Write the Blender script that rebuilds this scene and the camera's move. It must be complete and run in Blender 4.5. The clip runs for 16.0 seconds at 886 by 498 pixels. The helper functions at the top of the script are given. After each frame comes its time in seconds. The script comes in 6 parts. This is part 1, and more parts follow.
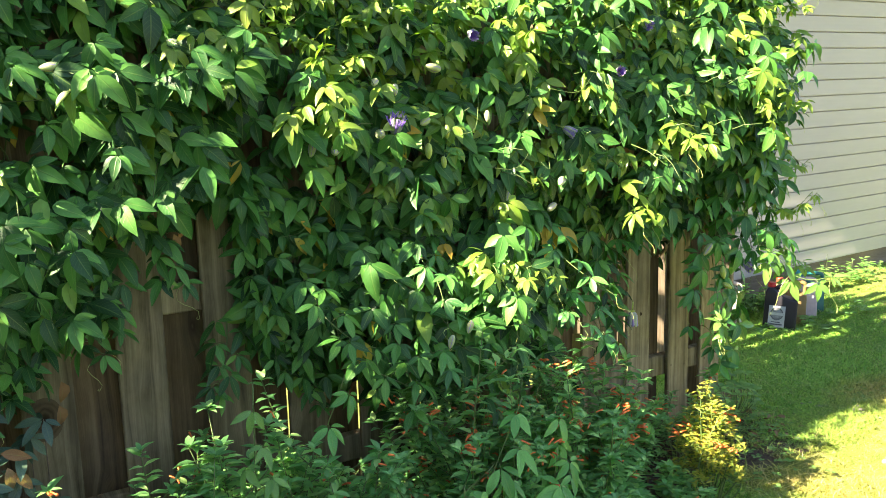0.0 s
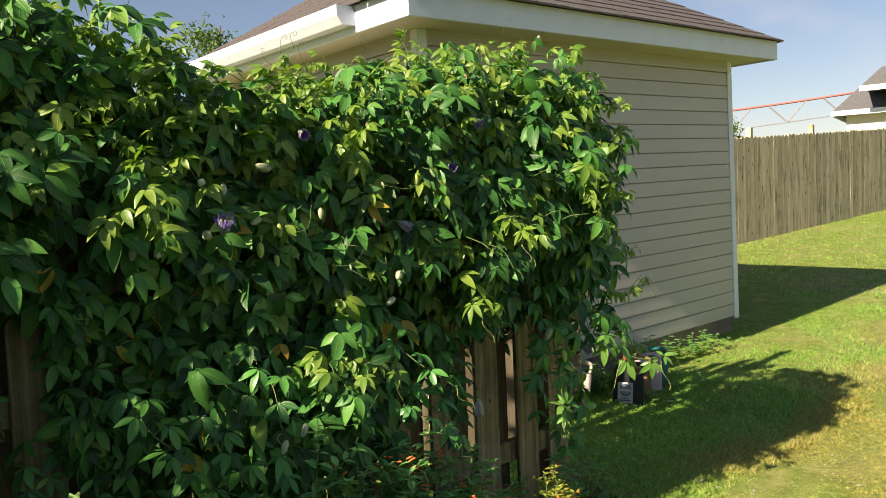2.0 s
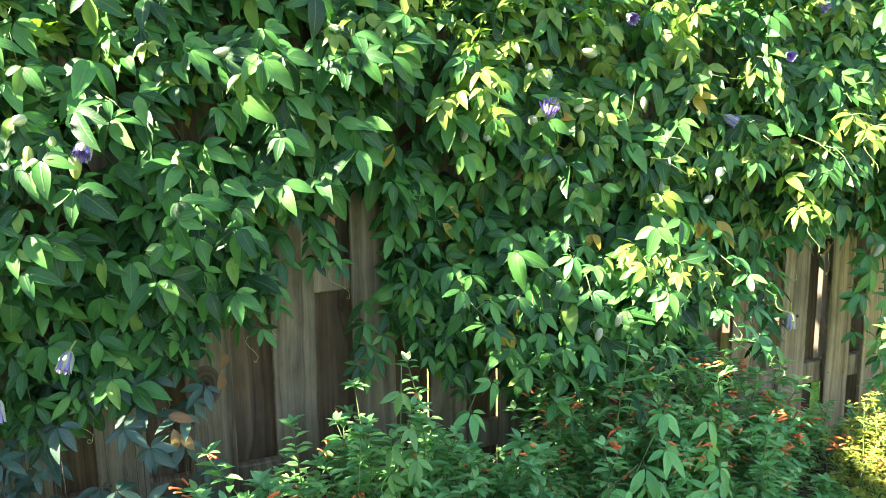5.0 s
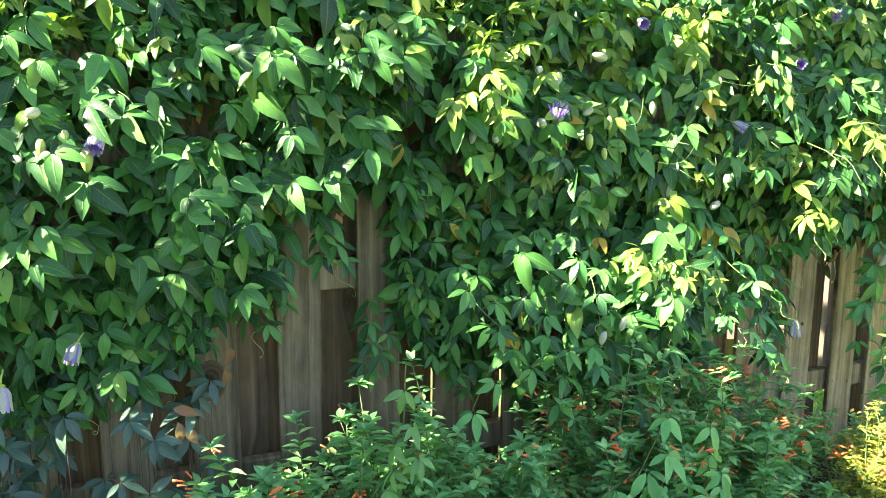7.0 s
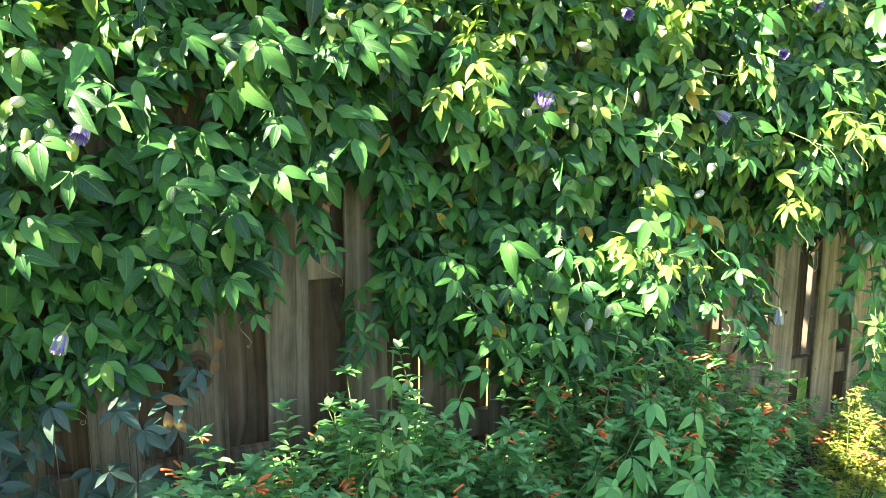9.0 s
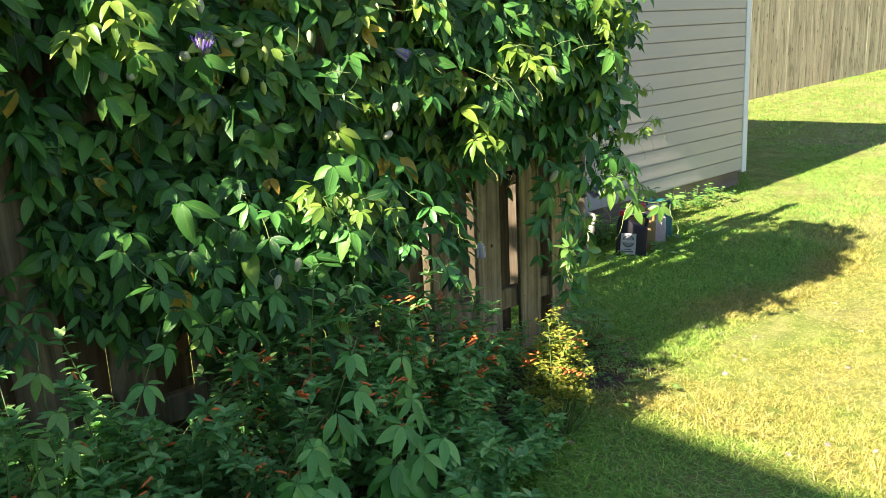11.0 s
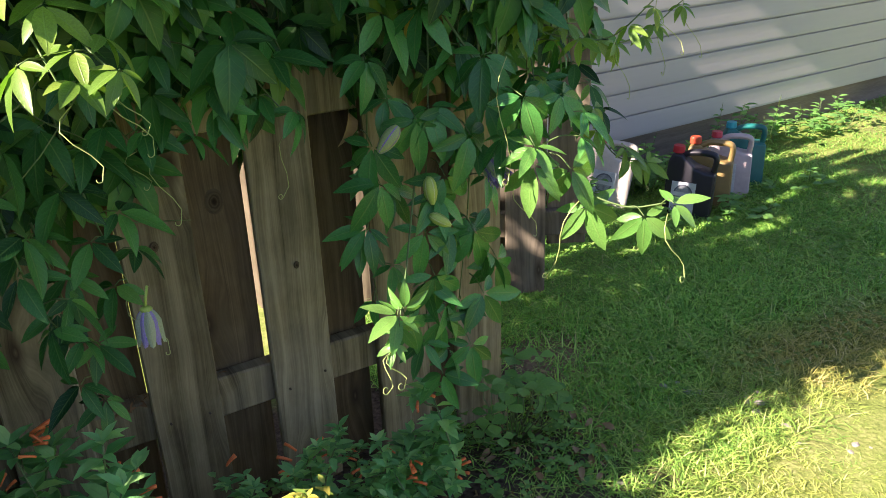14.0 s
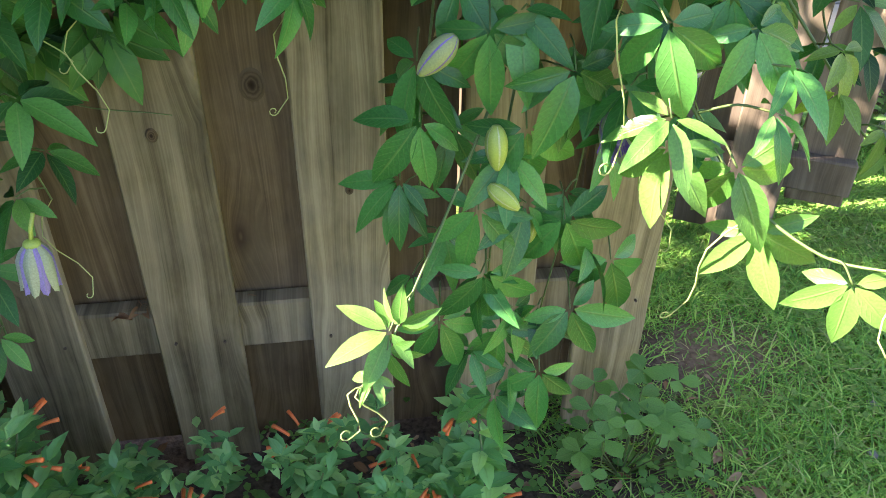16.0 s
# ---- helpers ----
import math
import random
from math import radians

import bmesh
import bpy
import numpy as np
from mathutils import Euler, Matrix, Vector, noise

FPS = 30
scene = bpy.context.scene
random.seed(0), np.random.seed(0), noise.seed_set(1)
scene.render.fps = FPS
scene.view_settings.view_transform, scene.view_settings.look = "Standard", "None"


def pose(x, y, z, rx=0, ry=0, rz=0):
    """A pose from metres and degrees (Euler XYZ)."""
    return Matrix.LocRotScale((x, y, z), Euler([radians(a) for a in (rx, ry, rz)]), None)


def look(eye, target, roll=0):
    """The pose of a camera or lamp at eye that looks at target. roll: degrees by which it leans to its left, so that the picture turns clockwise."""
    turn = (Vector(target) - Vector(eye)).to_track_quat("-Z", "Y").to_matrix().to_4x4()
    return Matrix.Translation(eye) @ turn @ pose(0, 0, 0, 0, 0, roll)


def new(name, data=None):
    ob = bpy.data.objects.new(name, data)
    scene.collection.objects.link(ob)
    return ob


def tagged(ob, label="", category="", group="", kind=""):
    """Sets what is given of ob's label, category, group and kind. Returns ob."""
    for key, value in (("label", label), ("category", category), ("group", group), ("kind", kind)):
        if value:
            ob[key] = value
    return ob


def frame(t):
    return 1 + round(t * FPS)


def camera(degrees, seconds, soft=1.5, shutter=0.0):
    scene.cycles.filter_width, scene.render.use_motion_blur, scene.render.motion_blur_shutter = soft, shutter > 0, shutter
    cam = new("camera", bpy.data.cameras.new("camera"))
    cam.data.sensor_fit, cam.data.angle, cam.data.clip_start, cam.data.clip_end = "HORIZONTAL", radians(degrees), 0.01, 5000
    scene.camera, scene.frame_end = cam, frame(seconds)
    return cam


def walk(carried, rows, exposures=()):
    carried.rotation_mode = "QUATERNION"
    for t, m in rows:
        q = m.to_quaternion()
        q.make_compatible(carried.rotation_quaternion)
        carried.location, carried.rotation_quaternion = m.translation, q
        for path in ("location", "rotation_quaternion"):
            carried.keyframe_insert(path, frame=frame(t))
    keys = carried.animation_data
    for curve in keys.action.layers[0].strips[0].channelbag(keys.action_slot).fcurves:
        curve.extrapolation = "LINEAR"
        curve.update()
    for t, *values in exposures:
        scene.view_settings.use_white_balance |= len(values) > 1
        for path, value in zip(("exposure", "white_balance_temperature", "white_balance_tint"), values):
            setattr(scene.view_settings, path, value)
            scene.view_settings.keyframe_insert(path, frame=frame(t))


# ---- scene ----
cam = camera(58.8, 16.0, soft=0.9)
PATH = [
    (0, (0.524, 0.404, 1.38), (1.572, 2.075, 1.052), -1.5),
    (0.5, (0.55, 0.38, 1.385), (1.723, 1.969, 1.065), -0.8),
    (1, (0.571, 0.367, 1.395), (1.786, 1.945, 1.213), -1.8),
    (1.5, (0.586, 0.359, 1.405), (1.858, 1.893, 1.25), -1.9),
    (2, (0.611, 0.345, 1.411), (1.939, 1.835, 1.284), -2.5),
    (2.5, (0.65, 0.371, 1.401), (1.964, 1.872, 1.267), -3.2),
    (3, (0.607, 0.403, 1.368), (1.837, 1.956, 1.096), -2.6),
    (3.5, (0.557, 0.418, 1.359), (1.575, 2.107, 1.028), -1.8),
    (4, (0.542, 0.438, 1.358), (1.435, 2.197, 1.028), -1.4),
    (4.5, (0.517, 0.441, 1.37), (1.384, 2.211, 1.031), -0.9),
    (5, (0.489, 0.447, 1.379), (1.244, 2.264, 1.025), -0.9),
    (7.5, (0.481, 0.438, 1.381), (1.22, 2.262, 1.025), 0.5),
    (8, (0.477, 0.439, 1.388), (1.21, 2.264, 1.026), 0.8),
    (8.2, (0.477, 0.439, 1.387), (1.209, 2.264, 1.025), 0.8),
    (10.3, (0.559, 0.384, 1.314), (1.583, 2.05, 0.895), -1.4),
    (10.5, (0.591, 0.383, 1.311), (1.681, 2.001, 0.869), -1.4),
    (11, (0.693, 0.443, 1.307), (1.974, 1.905, 0.838), -2.6),
    (11.5, (0.845, 0.533, 1.303), (2.209, 1.906, 0.799), -3.0),
    (12, (1.121, 0.612, 1.272), (2.505, 1.951, 0.732), -4.1),
    (12.5, (1.428, 0.742, 1.269), (2.798, 2.076, 0.68), -5.0),
    (13, (1.71, 0.954, 1.258), (3.047, 2.298, 0.619), -4.2),
    (13.5, (2.078, 1.112, 1.221), (3.315, 2.526, 0.533), -2.0),
    (14, (2.385, 1.27, 1.183), (3.352, 2.844, 0.414), -2.1),
    (14.5, (2.65, 1.42, 1.178), (3.456, 3.004, 0.26), -1.5),
    (15, (2.869, 1.476, 1.144), (3.403, 3.103, 0.11), 1.5),
    (15.5, (2.919, 1.532, 1.131), (3.229, 3.195, 0.065), 0.3),
    (16, (2.863, 1.636, 1.134), (3.131, 3.275, 0.019), 1.0),
]
EXPOSURES = [(0.0, 2.9, 6800, 20), (0.5, 2.47, 6800, 20), (1.0, 1.88, 6900, 20), (1.5, 1.4, 6900, 20), (2.5, 1.18, 6900, 20), (3.0, 1.87, 6800, 20), (3.5, 2.68, 6500, 20),
             (5.0, 3.5, 6150, 24), (8.2, 3.5, 6150, 24), (10.3, 2.95, 6400, 23), (11.0, 2.12, 6450, 23), (12.0, 1.73, 6550, 23), (13.5, 1.67, 6300, 26), (14.0, 2.08, 6100, 30),
             (15.0, 2.88, 6000, 32), (16.0, 3.27, 6100, 32)]
walk(cam, [(t, look(eye, target, roll)) for t, eye, target, roll in PATH], EXPOSURES)

# ---- world and sun ----
SUN_WAY = Vector((1.0, 0.008, -0.67)).normalized()
world = bpy.data.worlds.new("sky")
scene.world = world
world.use_nodes = True
wn = world.node_tree.nodes
sky = wn.new("ShaderNodeTexSky")
sky.sky_type = "NISHITA"
sky.sun_disc = False
sky.sun_elevation = math.asin(-SUN_WAY.z)
sky.sun_rotation = math.atan2(-SUN_WAY.x, -SUN_WAY.y)
sky.air_density, sky.dust_density, sky.ozone_density = 1.0, 0.15, 1.5
wn["Background"].inputs["Strength"].default_value = 0.046
wl = world.node_tree.links
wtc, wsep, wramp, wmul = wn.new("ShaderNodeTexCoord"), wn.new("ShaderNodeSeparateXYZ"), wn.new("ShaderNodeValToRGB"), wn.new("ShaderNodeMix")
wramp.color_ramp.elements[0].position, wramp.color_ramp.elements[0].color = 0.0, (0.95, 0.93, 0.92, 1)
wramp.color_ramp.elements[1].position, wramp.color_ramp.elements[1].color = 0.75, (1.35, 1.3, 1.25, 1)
wmap, wcloud, wthin, wveil = wn.new("ShaderNodeMapping"), wn.new("ShaderNodeTexNoise"), wn.new("ShaderNodeValToRGB"), wn.new("ShaderNodeMix")
wmap.inputs["Scale"].default_value = (1.2, 3.0, 7.0)
wcloud.inputs["Scale"].default_value, wcloud.inputs["Detail"].default_value = 2.2, 8
wthin.color_ramp.elements[0].position, wthin.color_ramp.elements[1].position = 0.48, 0.78
wthin.color_ramp.elements[1].color = (0.5, 0.5, 0.5, 1)
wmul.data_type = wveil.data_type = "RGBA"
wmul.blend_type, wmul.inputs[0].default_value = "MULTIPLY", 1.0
wveil.inputs[7].default_value = (7.0, 7.2, 7.6, 1)
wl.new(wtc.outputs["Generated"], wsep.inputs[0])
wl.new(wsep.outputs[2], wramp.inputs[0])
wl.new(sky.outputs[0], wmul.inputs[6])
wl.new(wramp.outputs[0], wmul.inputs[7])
wl.new(wtc.outputs["Generated"], wmap.inputs[0])
wl.new(wmap.outputs[0], wcloud.inputs["Vector"])
wl.new(wcloud.outputs["Fac"], wthin.inputs[0])
wl.new(wthin.outputs[0], wveil.inputs[0])
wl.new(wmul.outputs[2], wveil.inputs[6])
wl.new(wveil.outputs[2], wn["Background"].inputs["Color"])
sun = new("sun", bpy.data.lights.new("sun", "SUN"))
sun.data.energy, sun.data.angle, sun.data.color = 5.0, radians(0.55), (1.0, 0.88, 0.66)
sun.matrix_world = look((-10, 0, 10), Vector((-10, 0, 10)) + SUN_WAY)


# ---- materials ----
def nodes_of(name):
    m = bpy.data.materials.new(name)
    m.use_nodes = True
    return m, m.node_tree.nodes, m.node_tree.links


def ramp(n, l, fac, stops):
    r = n.new("ShaderNodeValToRGB")
    while len(r.color_ramp.elements) < len(stops):
        r.color_ramp.elements.new(0.5)
    for e, (p, c) in zip(r.color_ramp.elements, stops):
        e.position, e.color = p, (*c, 1)
    l.new(fac, r.inputs[0])
    return r.outputs[0]


def noise_of(n, l, vec, scale, detail=4, rough=0.55):
    t = n.new("ShaderNodeTexNoise")
    t.inputs["Scale"].default_value, t.inputs["Detail"].default_value, t.inputs["Roughness"].default_value = scale, detail, rough
    if vec is not None:
        l.new(vec, t.inputs["Vector"])
    return t.outputs["Fac"]


def math_of(n, l, op, a, b):
    t = n.new("ShaderNodeMath")
    t.operation = op
    for s, v in zip(t.inputs, (a, b)):
        if isinstance(v, (int, float)):
            s.default_value = v
        else:
            l.new(v, s)
    return t.outputs[0]


def mix_of(n, l, fac, a, b, kind="MIX"):
    t = n.new("ShaderNodeMix")
    t.data_type, t.blend_type = "RGBA", kind
    for s, v in ((t.inputs[0], fac), (t.inputs[6], a), (t.inputs[7], b)):
        if isinstance(v, (int, float)):
            s.default_value = v
        elif isinstance(v, tuple):
            s.default_value = (*v, 1)
        else:
            l.new(v, s)
    return t.outputs[2]


def placed(n, l, stretch=(1, 1, 1), shuffle=True):
    """Object coordinates, stretched, and shifted by the object's own random number."""
    c, mp, o, mul = n.new("ShaderNodeTexCoord"), n.new("ShaderNodeMapping"), n.new("ShaderNodeObjectInfo"), n.new("ShaderNodeVectorMath")
    mp.inputs["Scale"].default_value = stretch
    mul.operation = "SCALE"
    mul.inputs[0].default_value = (37.0, 17.0, 53.0)
    l.new(o.outputs["Random"], mul.inputs["Scale"])
    if shuffle:
        l.new(mul.outputs[0], mp.inputs["Location"])
    l.new(c.outputs["Object"], mp.inputs["Vector"])
    return mp.outputs[0], o.outputs["Random"]


def bump_of(n, l, height, strength, distance):
    b = n.new("ShaderNodeBump")
    b.inputs["Strength"].default_value, b.inputs["Distance"].default_value = strength, distance
    l.new(height, b.inputs["Height"])
    return b.outputs[0]


def plain(name, c1, c2, scale=8.0, rough=0.6, metal=0.0, bump=0.2, depth=0.003, stretch=(1, 1, 1), spec=0.5, fine=6.0, vary=0.0):
    """Two colours mixed by a coarse and a fine noise, with relief."""
    m, n, l = nodes_of(name)
    v, rnd = placed(n, l, stretch)
    a, b = noise_of(n, l, v, scale), noise_of(n, l, v, scale * fine)
    f = math_of(n, l, "ADD", math_of(n, l, "MULTIPLY", a, 0.65), math_of(n, l, "MULTIPLY", b, 0.35))
    col = ramp(n, l, f, [(0.32, c1), (0.68, c2)])
    if vary:
        k = math_of(n, l, "ADD", 1.0 - vary, math_of(n, l, "MULTIPLY", rnd, 2 * vary))
        hs = n.new("ShaderNodeHueSaturation")
        l.new(k, hs.inputs["Value"])
        l.new(col, hs.inputs["Color"])
        col = hs.outputs[0]
    p = n["Principled BSDF"]
    l.new(col, p.inputs["Base Color"])
    p.inputs["Roughness"].default_value, p.inputs["Metallic"].default_value = rough, metal
    p.inputs["Specular IOR Level"].default_value = spec
    if bump:
        l.new(bump_of(n, l, b, bump, depth), p.inputs["Normal"])
    return m


def wood(name, dark, mid, light, rough=0.85, grey=0.3):
    """Weathered board: grain along z that flows round knots, fine fibre, grey blotches."""
    m, n, l = nodes_of(name)
    v, rnd = placed(n, l)
    sep = n.new("ShaderNodeSeparateXYZ")
    l.new(v, sep.inputs[0])

    def flat(x, sx, z, sz):
        c = n.new("ShaderNodeCombineXYZ")
        l.new(math_of(n, l, "MULTIPLY", x, sx), c.inputs[0])
        l.new(math_of(n, l, "MULTIPLY", z, sz), c.inputs[1])
        return c.outputs[0]

    x, z = sep.outputs[0], sep.outputs[2]
    vor = n.new("ShaderNodeTexVoronoi")
    vor.voronoi_dimensions = "2D"
    vor.inputs["Scale"].default_value = 1.0
    l.new(flat(x, 4.5, z, 1.7), vor.inputs["Vector"])
    near_knot = ramp(n, l, vor.outputs["Distance"], [(0.03, (1, 1, 1)), (0.22, (0, 0, 0))])
    warp = noise_of(n, l, flat(x, 7.0, z, 0.9), 1.0, 3)
    gx = math_of(n, l, "ADD", x, math_of(n, l, "ADD", math_of(n, l, "MULTIPLY", warp, 0.10), math_of(n, l, "MULTIPLY", near_knot, 0.03)))
    rings = noise_of(n, l, flat(gx, 46.0, z, 0.45), 1.0, 3)
    mottle = noise_of(n, l, flat(x, 22.0, z, 9.0), 1.0, 5, 0.65)
    fibre = noise_of(n, l, flat(gx, 420.0, z, 7.0), 1.0, 3)
    g = math_of(n, l, "ADD", math_of(n, l, "ADD", math_of(n, l, "MULTIPLY", rings, 0.55), math_of(n, l, "MULTIPLY", fibre, 0.2)), math_of(n, l, "MULTIPLY", mottle, 0.25))
    col = ramp(n, l, g, [(0.35, dark), (0.48, mid), (0.63, light)])
    blot = noise_of(n, l, v, 4.0, 6)
    col = mix_of(n, l, math_of(n, l, "MULTIPLY", ramp(n, l, blot, [(0.45, (0, 0, 0)), (0.68, (1, 1, 1))]), grey), col, (0.22, 0.21, 0.19))
    stain = noise_of(n, l, flat(x, 9.0, z, 1.6), 1.0, 4)
    col = mix_of(n, l, math_of(n, l, "MULTIPLY", ramp(n, l, stain, [(0.52, (0, 0, 0)), (0.7, (1, 1, 1))]), 0.65), col, (0.085, 0.074, 0.044))
    core = ramp(n, l, vor.outputs["Distance"], [(0.0, (0.25, 0.25, 0.25)), (0.018, (0.95, 0.95, 0.95)), (0.045, (0.55, 0.55, 0.55)), (0.085, (0, 0, 0))])
    col = mix_of(n, l, core, col, (0.055, 0.036, 0.022))
    hs = n.new("ShaderNodeHueSaturation")
    l.new(math_of(n, l, "ADD", 0.80, math_of(n, l, "MULTIPLY", rnd, 0.4)), hs.inputs["Value"])
    l.new(col, hs.inputs["Color"])
    p = n["Principled BSDF"]
    l.new(hs.outputs[0], p.inputs["Base Color"])
    p.inputs["Roughness"].default_value = rough
    p.inputs["Specular IOR Level"].default_value = 0.2
    l.new(bump_of(n, l, g, 0.35, 0.0015), p.inputs["Normal"])
    return m


def leafy(name, stops, rough=0.42, through_light=0.3, vein=0.5, spec=0.5, glow=(0.8, 1.0, 0.3)):
    """A leaf: colour by island and object, pale midrib and side veins, light coming through."""
    m, n, l = nodes_of(name)
    geo, obj, uv = n.new("ShaderNodeNewGeometry"), n.new("ShaderNodeObjectInfo"), n.new("ShaderNodeUVMap")
    r = math_of(n, l, "FRACT", math_of(n, l, "ADD", geo.outputs["Random Per Island"], obj.outputs["Random"]), 0.0)
    col = ramp(n, l, r, stops)
    tc = n.new("ShaderNodeTexCoord")
    blot = noise_of(n, l, tc.outputs["Object"], 30.0, 3)
    col = mix_of(n, l, 0.5, col, ramp(n, l, blot, [(0.3, (0.62, 0.62, 0.62)), (0.7, (1.25, 1.25, 1.25))]), "MULTIPLY")
    sep = n.new("ShaderNodeSeparateXYZ")
    l.new(uv.outputs[0], sep.inputs[0])
    off = math_of(n, l, "ABSOLUTE", math_of(n, l, "SUBTRACT", sep.outputs[0], 0.5), 0.0)
    rib = ramp(n, l, off, [(0.015, (1, 1, 1)), (0.05, (0, 0, 0))])
    side = math_of(n, l, "FRACT", math_of(n, l, "MULTIPLY", math_of(n, l, "SUBTRACT", sep.outputs[1], math_of(n, l, "MULTIPLY", off, 0.45)), 9.0), 0.0)
    sidev = ramp(n, l, math_of(n, l, "ABSOLUTE", math_of(n, l, "SUBTRACT", side, 0.5), 0.0), [(0.02, (0.35, 0.35, 0.35)), (0.09, (0, 0, 0))])
    veins = math_of(n, l, "MAXIMUM", rib, sidev)
    col = mix_of(n, l, math_of(n, l, "MULTIPLY", veins, vein), col, (0.22, 0.34, 0.09))
    p = n["Principled BSDF"]
    l.new(col, p.inputs["Base Color"])
    p.inputs["Roughness"].default_value = rough
    p.inputs["Specular IOR Level"].default_value = spec
    l.new(bump_of(n, l, veins, 0.35, 0.002), p.inputs["Normal"])
    tr = n.new("ShaderNodeBsdfTranslucent")
    l.new(mix_of(n, l, 1.0, mix_of(n, l, 1.0, col, (1.7, 1.7, 1.7), "MULTIPLY"), glow, "MULTIPLY"), tr.inputs["Color"])
    mx = n.new("ShaderNodeMixShader")
    mx.inputs[0].default_value = through_light
    l.new(p.outputs[0], mx.inputs[1])
    l.new(tr.outputs[0], mx.inputs[2])
    l.new(mx.outputs[0], n["Material Output"].inputs["Surface"])
    return m


GREENS = [(0.0, (0.010, 0.050, 0.014)), (0.3, (0.026, 0.112, 0.022)), (0.7, (0.056, 0.205, 0.036)), (0.95, (0.095, 0.27, 0.045)), (1.0, (0.2, 0.35, 0.05))]
M_LEAF = leafy("vine leaf", GREENS, rough=0.42, spec=0.33, through_light=0.14, vein=0.3)
M_LEAF_MID = leafy("broad vine leaf", [(0.0, (0.025, 0.13, 0.026)), (0.6, (0.058, 0.245, 0.05)), (1.0, (0.11, 0.35, 0.065))], rough=0.33, spec=0.5, through_light=0.18, vein=0.35)
M_LEAF_PLANT = leafy("bed vine leaf", [(0.0, (0.055, 0.23, 0.045)), (0.6, (0.12, 0.38, 0.085)), (1.0, (0.21, 0.50, 0.115))], rough=0.4, spec=0.4, through_light=0.22, vein=0.35)
# yellow-green of sunlit leaves put into the colour, for young and shoot leaves
M_LEAF_YOUNG_LIT = leafy("sunlit young vine leaf", [(0.0, (0.11, 0.23, 0.028)), (0.6, (0.17, 0.30, 0.036)), (1.0, (0.25, 0.35, 0.05))], rough=0.38, through_light=0.32)
M_LEAF_SHOOT = leafy("sunlit shoot leaf", [(0.0, (0.085, 0.235, 0.04)), (0.6, (0.125, 0.30, 0.055)), (1.0, (0.18, 0.36, 0.075))], rough=0.3, through_light=0.26, vein=0.35, spec=0.55)
M_LEAF_YELLOW = leafy("yellowing leaf", [(0.0, (0.55, 0.33, 0.03)), (1.0, (0.42, 0.36, 0.05))], rough=0.5)
M_LEAF_DEAD = leafy("dry leaf", [(0.0, (0.20, 0.10, 0.045)), (0.5, (0.30, 0.18, 0.09)), (1.0, (0.36, 0.25, 0.15))], rough=0.8, through_light=0.1, vein=0.2, spec=0.2)
M_BUSH = leafy("bush leaf", [(0.0, (0.09, 0.28, 0.085)), (0.6, (0.20, 0.46, 0.155)), (1.0, (0.36, 0.60, 0.2))], rough=0.4, through_light=0.25, vein=0.25)
M_BUSH_GOLD = leafy("golden bush leaf", [(0.0, (0.14, 0.25, 0.04)), (0.55, (0.34, 0.37, 0.06)), (1.0, (0.52, 0.44, 0.08))], rough=0.45, through_light=0.3, vein=0.2)
M_WEED = leafy("weed leaf", [(0.0, (0.10, 0.25, 0.06)), (1.0, (0.19, 0.39, 0.09))], rough=0.5, through_light=0.3, vein=0.3)
M_STEM = plain("green stem", (0.07, 0.14, 0.03), (0.14, 0.20, 0.06), 20, 0.5)
M_TENDRIL = plain("pale tendril", (0.34, 0.42, 0.11), (0.44, 0.50, 0.17), 20, 0.5, bump=0)
M_TWIG = plain("woody stem", (0.07, 0.05, 0.03), (0.15, 0.11, 0.07), 25, 0.85)
M_RED = plain("orange red flower tube", (0.62, 0.085, 0.02), (0.80, 0.26, 0.06), 60, 0.45, bump=0, vary=0.15)
M_BUD = leafy("pale bud", [(0.0, (0.38, 0.45, 0.20)), (1.0, (0.52, 0.55, 0.36))], rough=0.5, through_light=0.2, vein=0.3)
M_PETAL = leafy("pale petal", [(0.0, (0.36, 0.44, 0.24)), (1.0, (0.50, 0.53, 0.42))], rough=0.5, through_light=0.25, vein=0.2, glow=(1, 1, 0.9))
M_LILAC = leafy("lilac petal", [(0.0, (0.26, 0.19, 0.50)), (1.0, (0.42, 0.34, 0.62))], rough=0.5, through_light=0.25, vein=0.25, glow=(0.9, 0.8, 1))
M_PURPLE = plain("purple filament", (0.13, 0.07, 0.46), (0.30, 0.19, 0.70), 60, 0.5, bump=0)
M_FRUIT = plain("green fruit", (0.27, 0.40, 0.06), (0.43, 0.52, 0.10), 30, 0.4)
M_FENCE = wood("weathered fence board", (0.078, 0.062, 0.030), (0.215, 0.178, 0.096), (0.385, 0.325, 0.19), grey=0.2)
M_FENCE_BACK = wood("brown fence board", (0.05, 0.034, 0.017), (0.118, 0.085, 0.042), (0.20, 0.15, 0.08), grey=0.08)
M_GATE = wood("dark gate board", (0.07, 0.055, 0.036), (0.145, 0.117, 0.075), (0.23, 0.19, 0.13), grey=0.2)
M_FAR_FENCE = wood("far fence board", (0.34, 0.275, 0.18), (0.50, 0.42, 0.29), (0.62, 0.54, 0.40), grey=0.12)
M_SIDING = plain("beige vinyl siding", (0.395, 0.378, 0.36), (0.435, 0.415, 0.395), 3.0, 0.45, bump=0.08, depth=0.001, stretch=(0.4, 4, 4))
M_TRIM = plain("white painted trim", (0.60, 0.66, 0.76), (0.68, 0.74, 0.83), 6.0, 0.5, bump=0.05, depth=0.001)
M_SOFFIT = plain("cream soffit", (0.50, 0.47, 0.38), (0.56, 0.52, 0.43), 6.0, 0.55, bump=0.05)
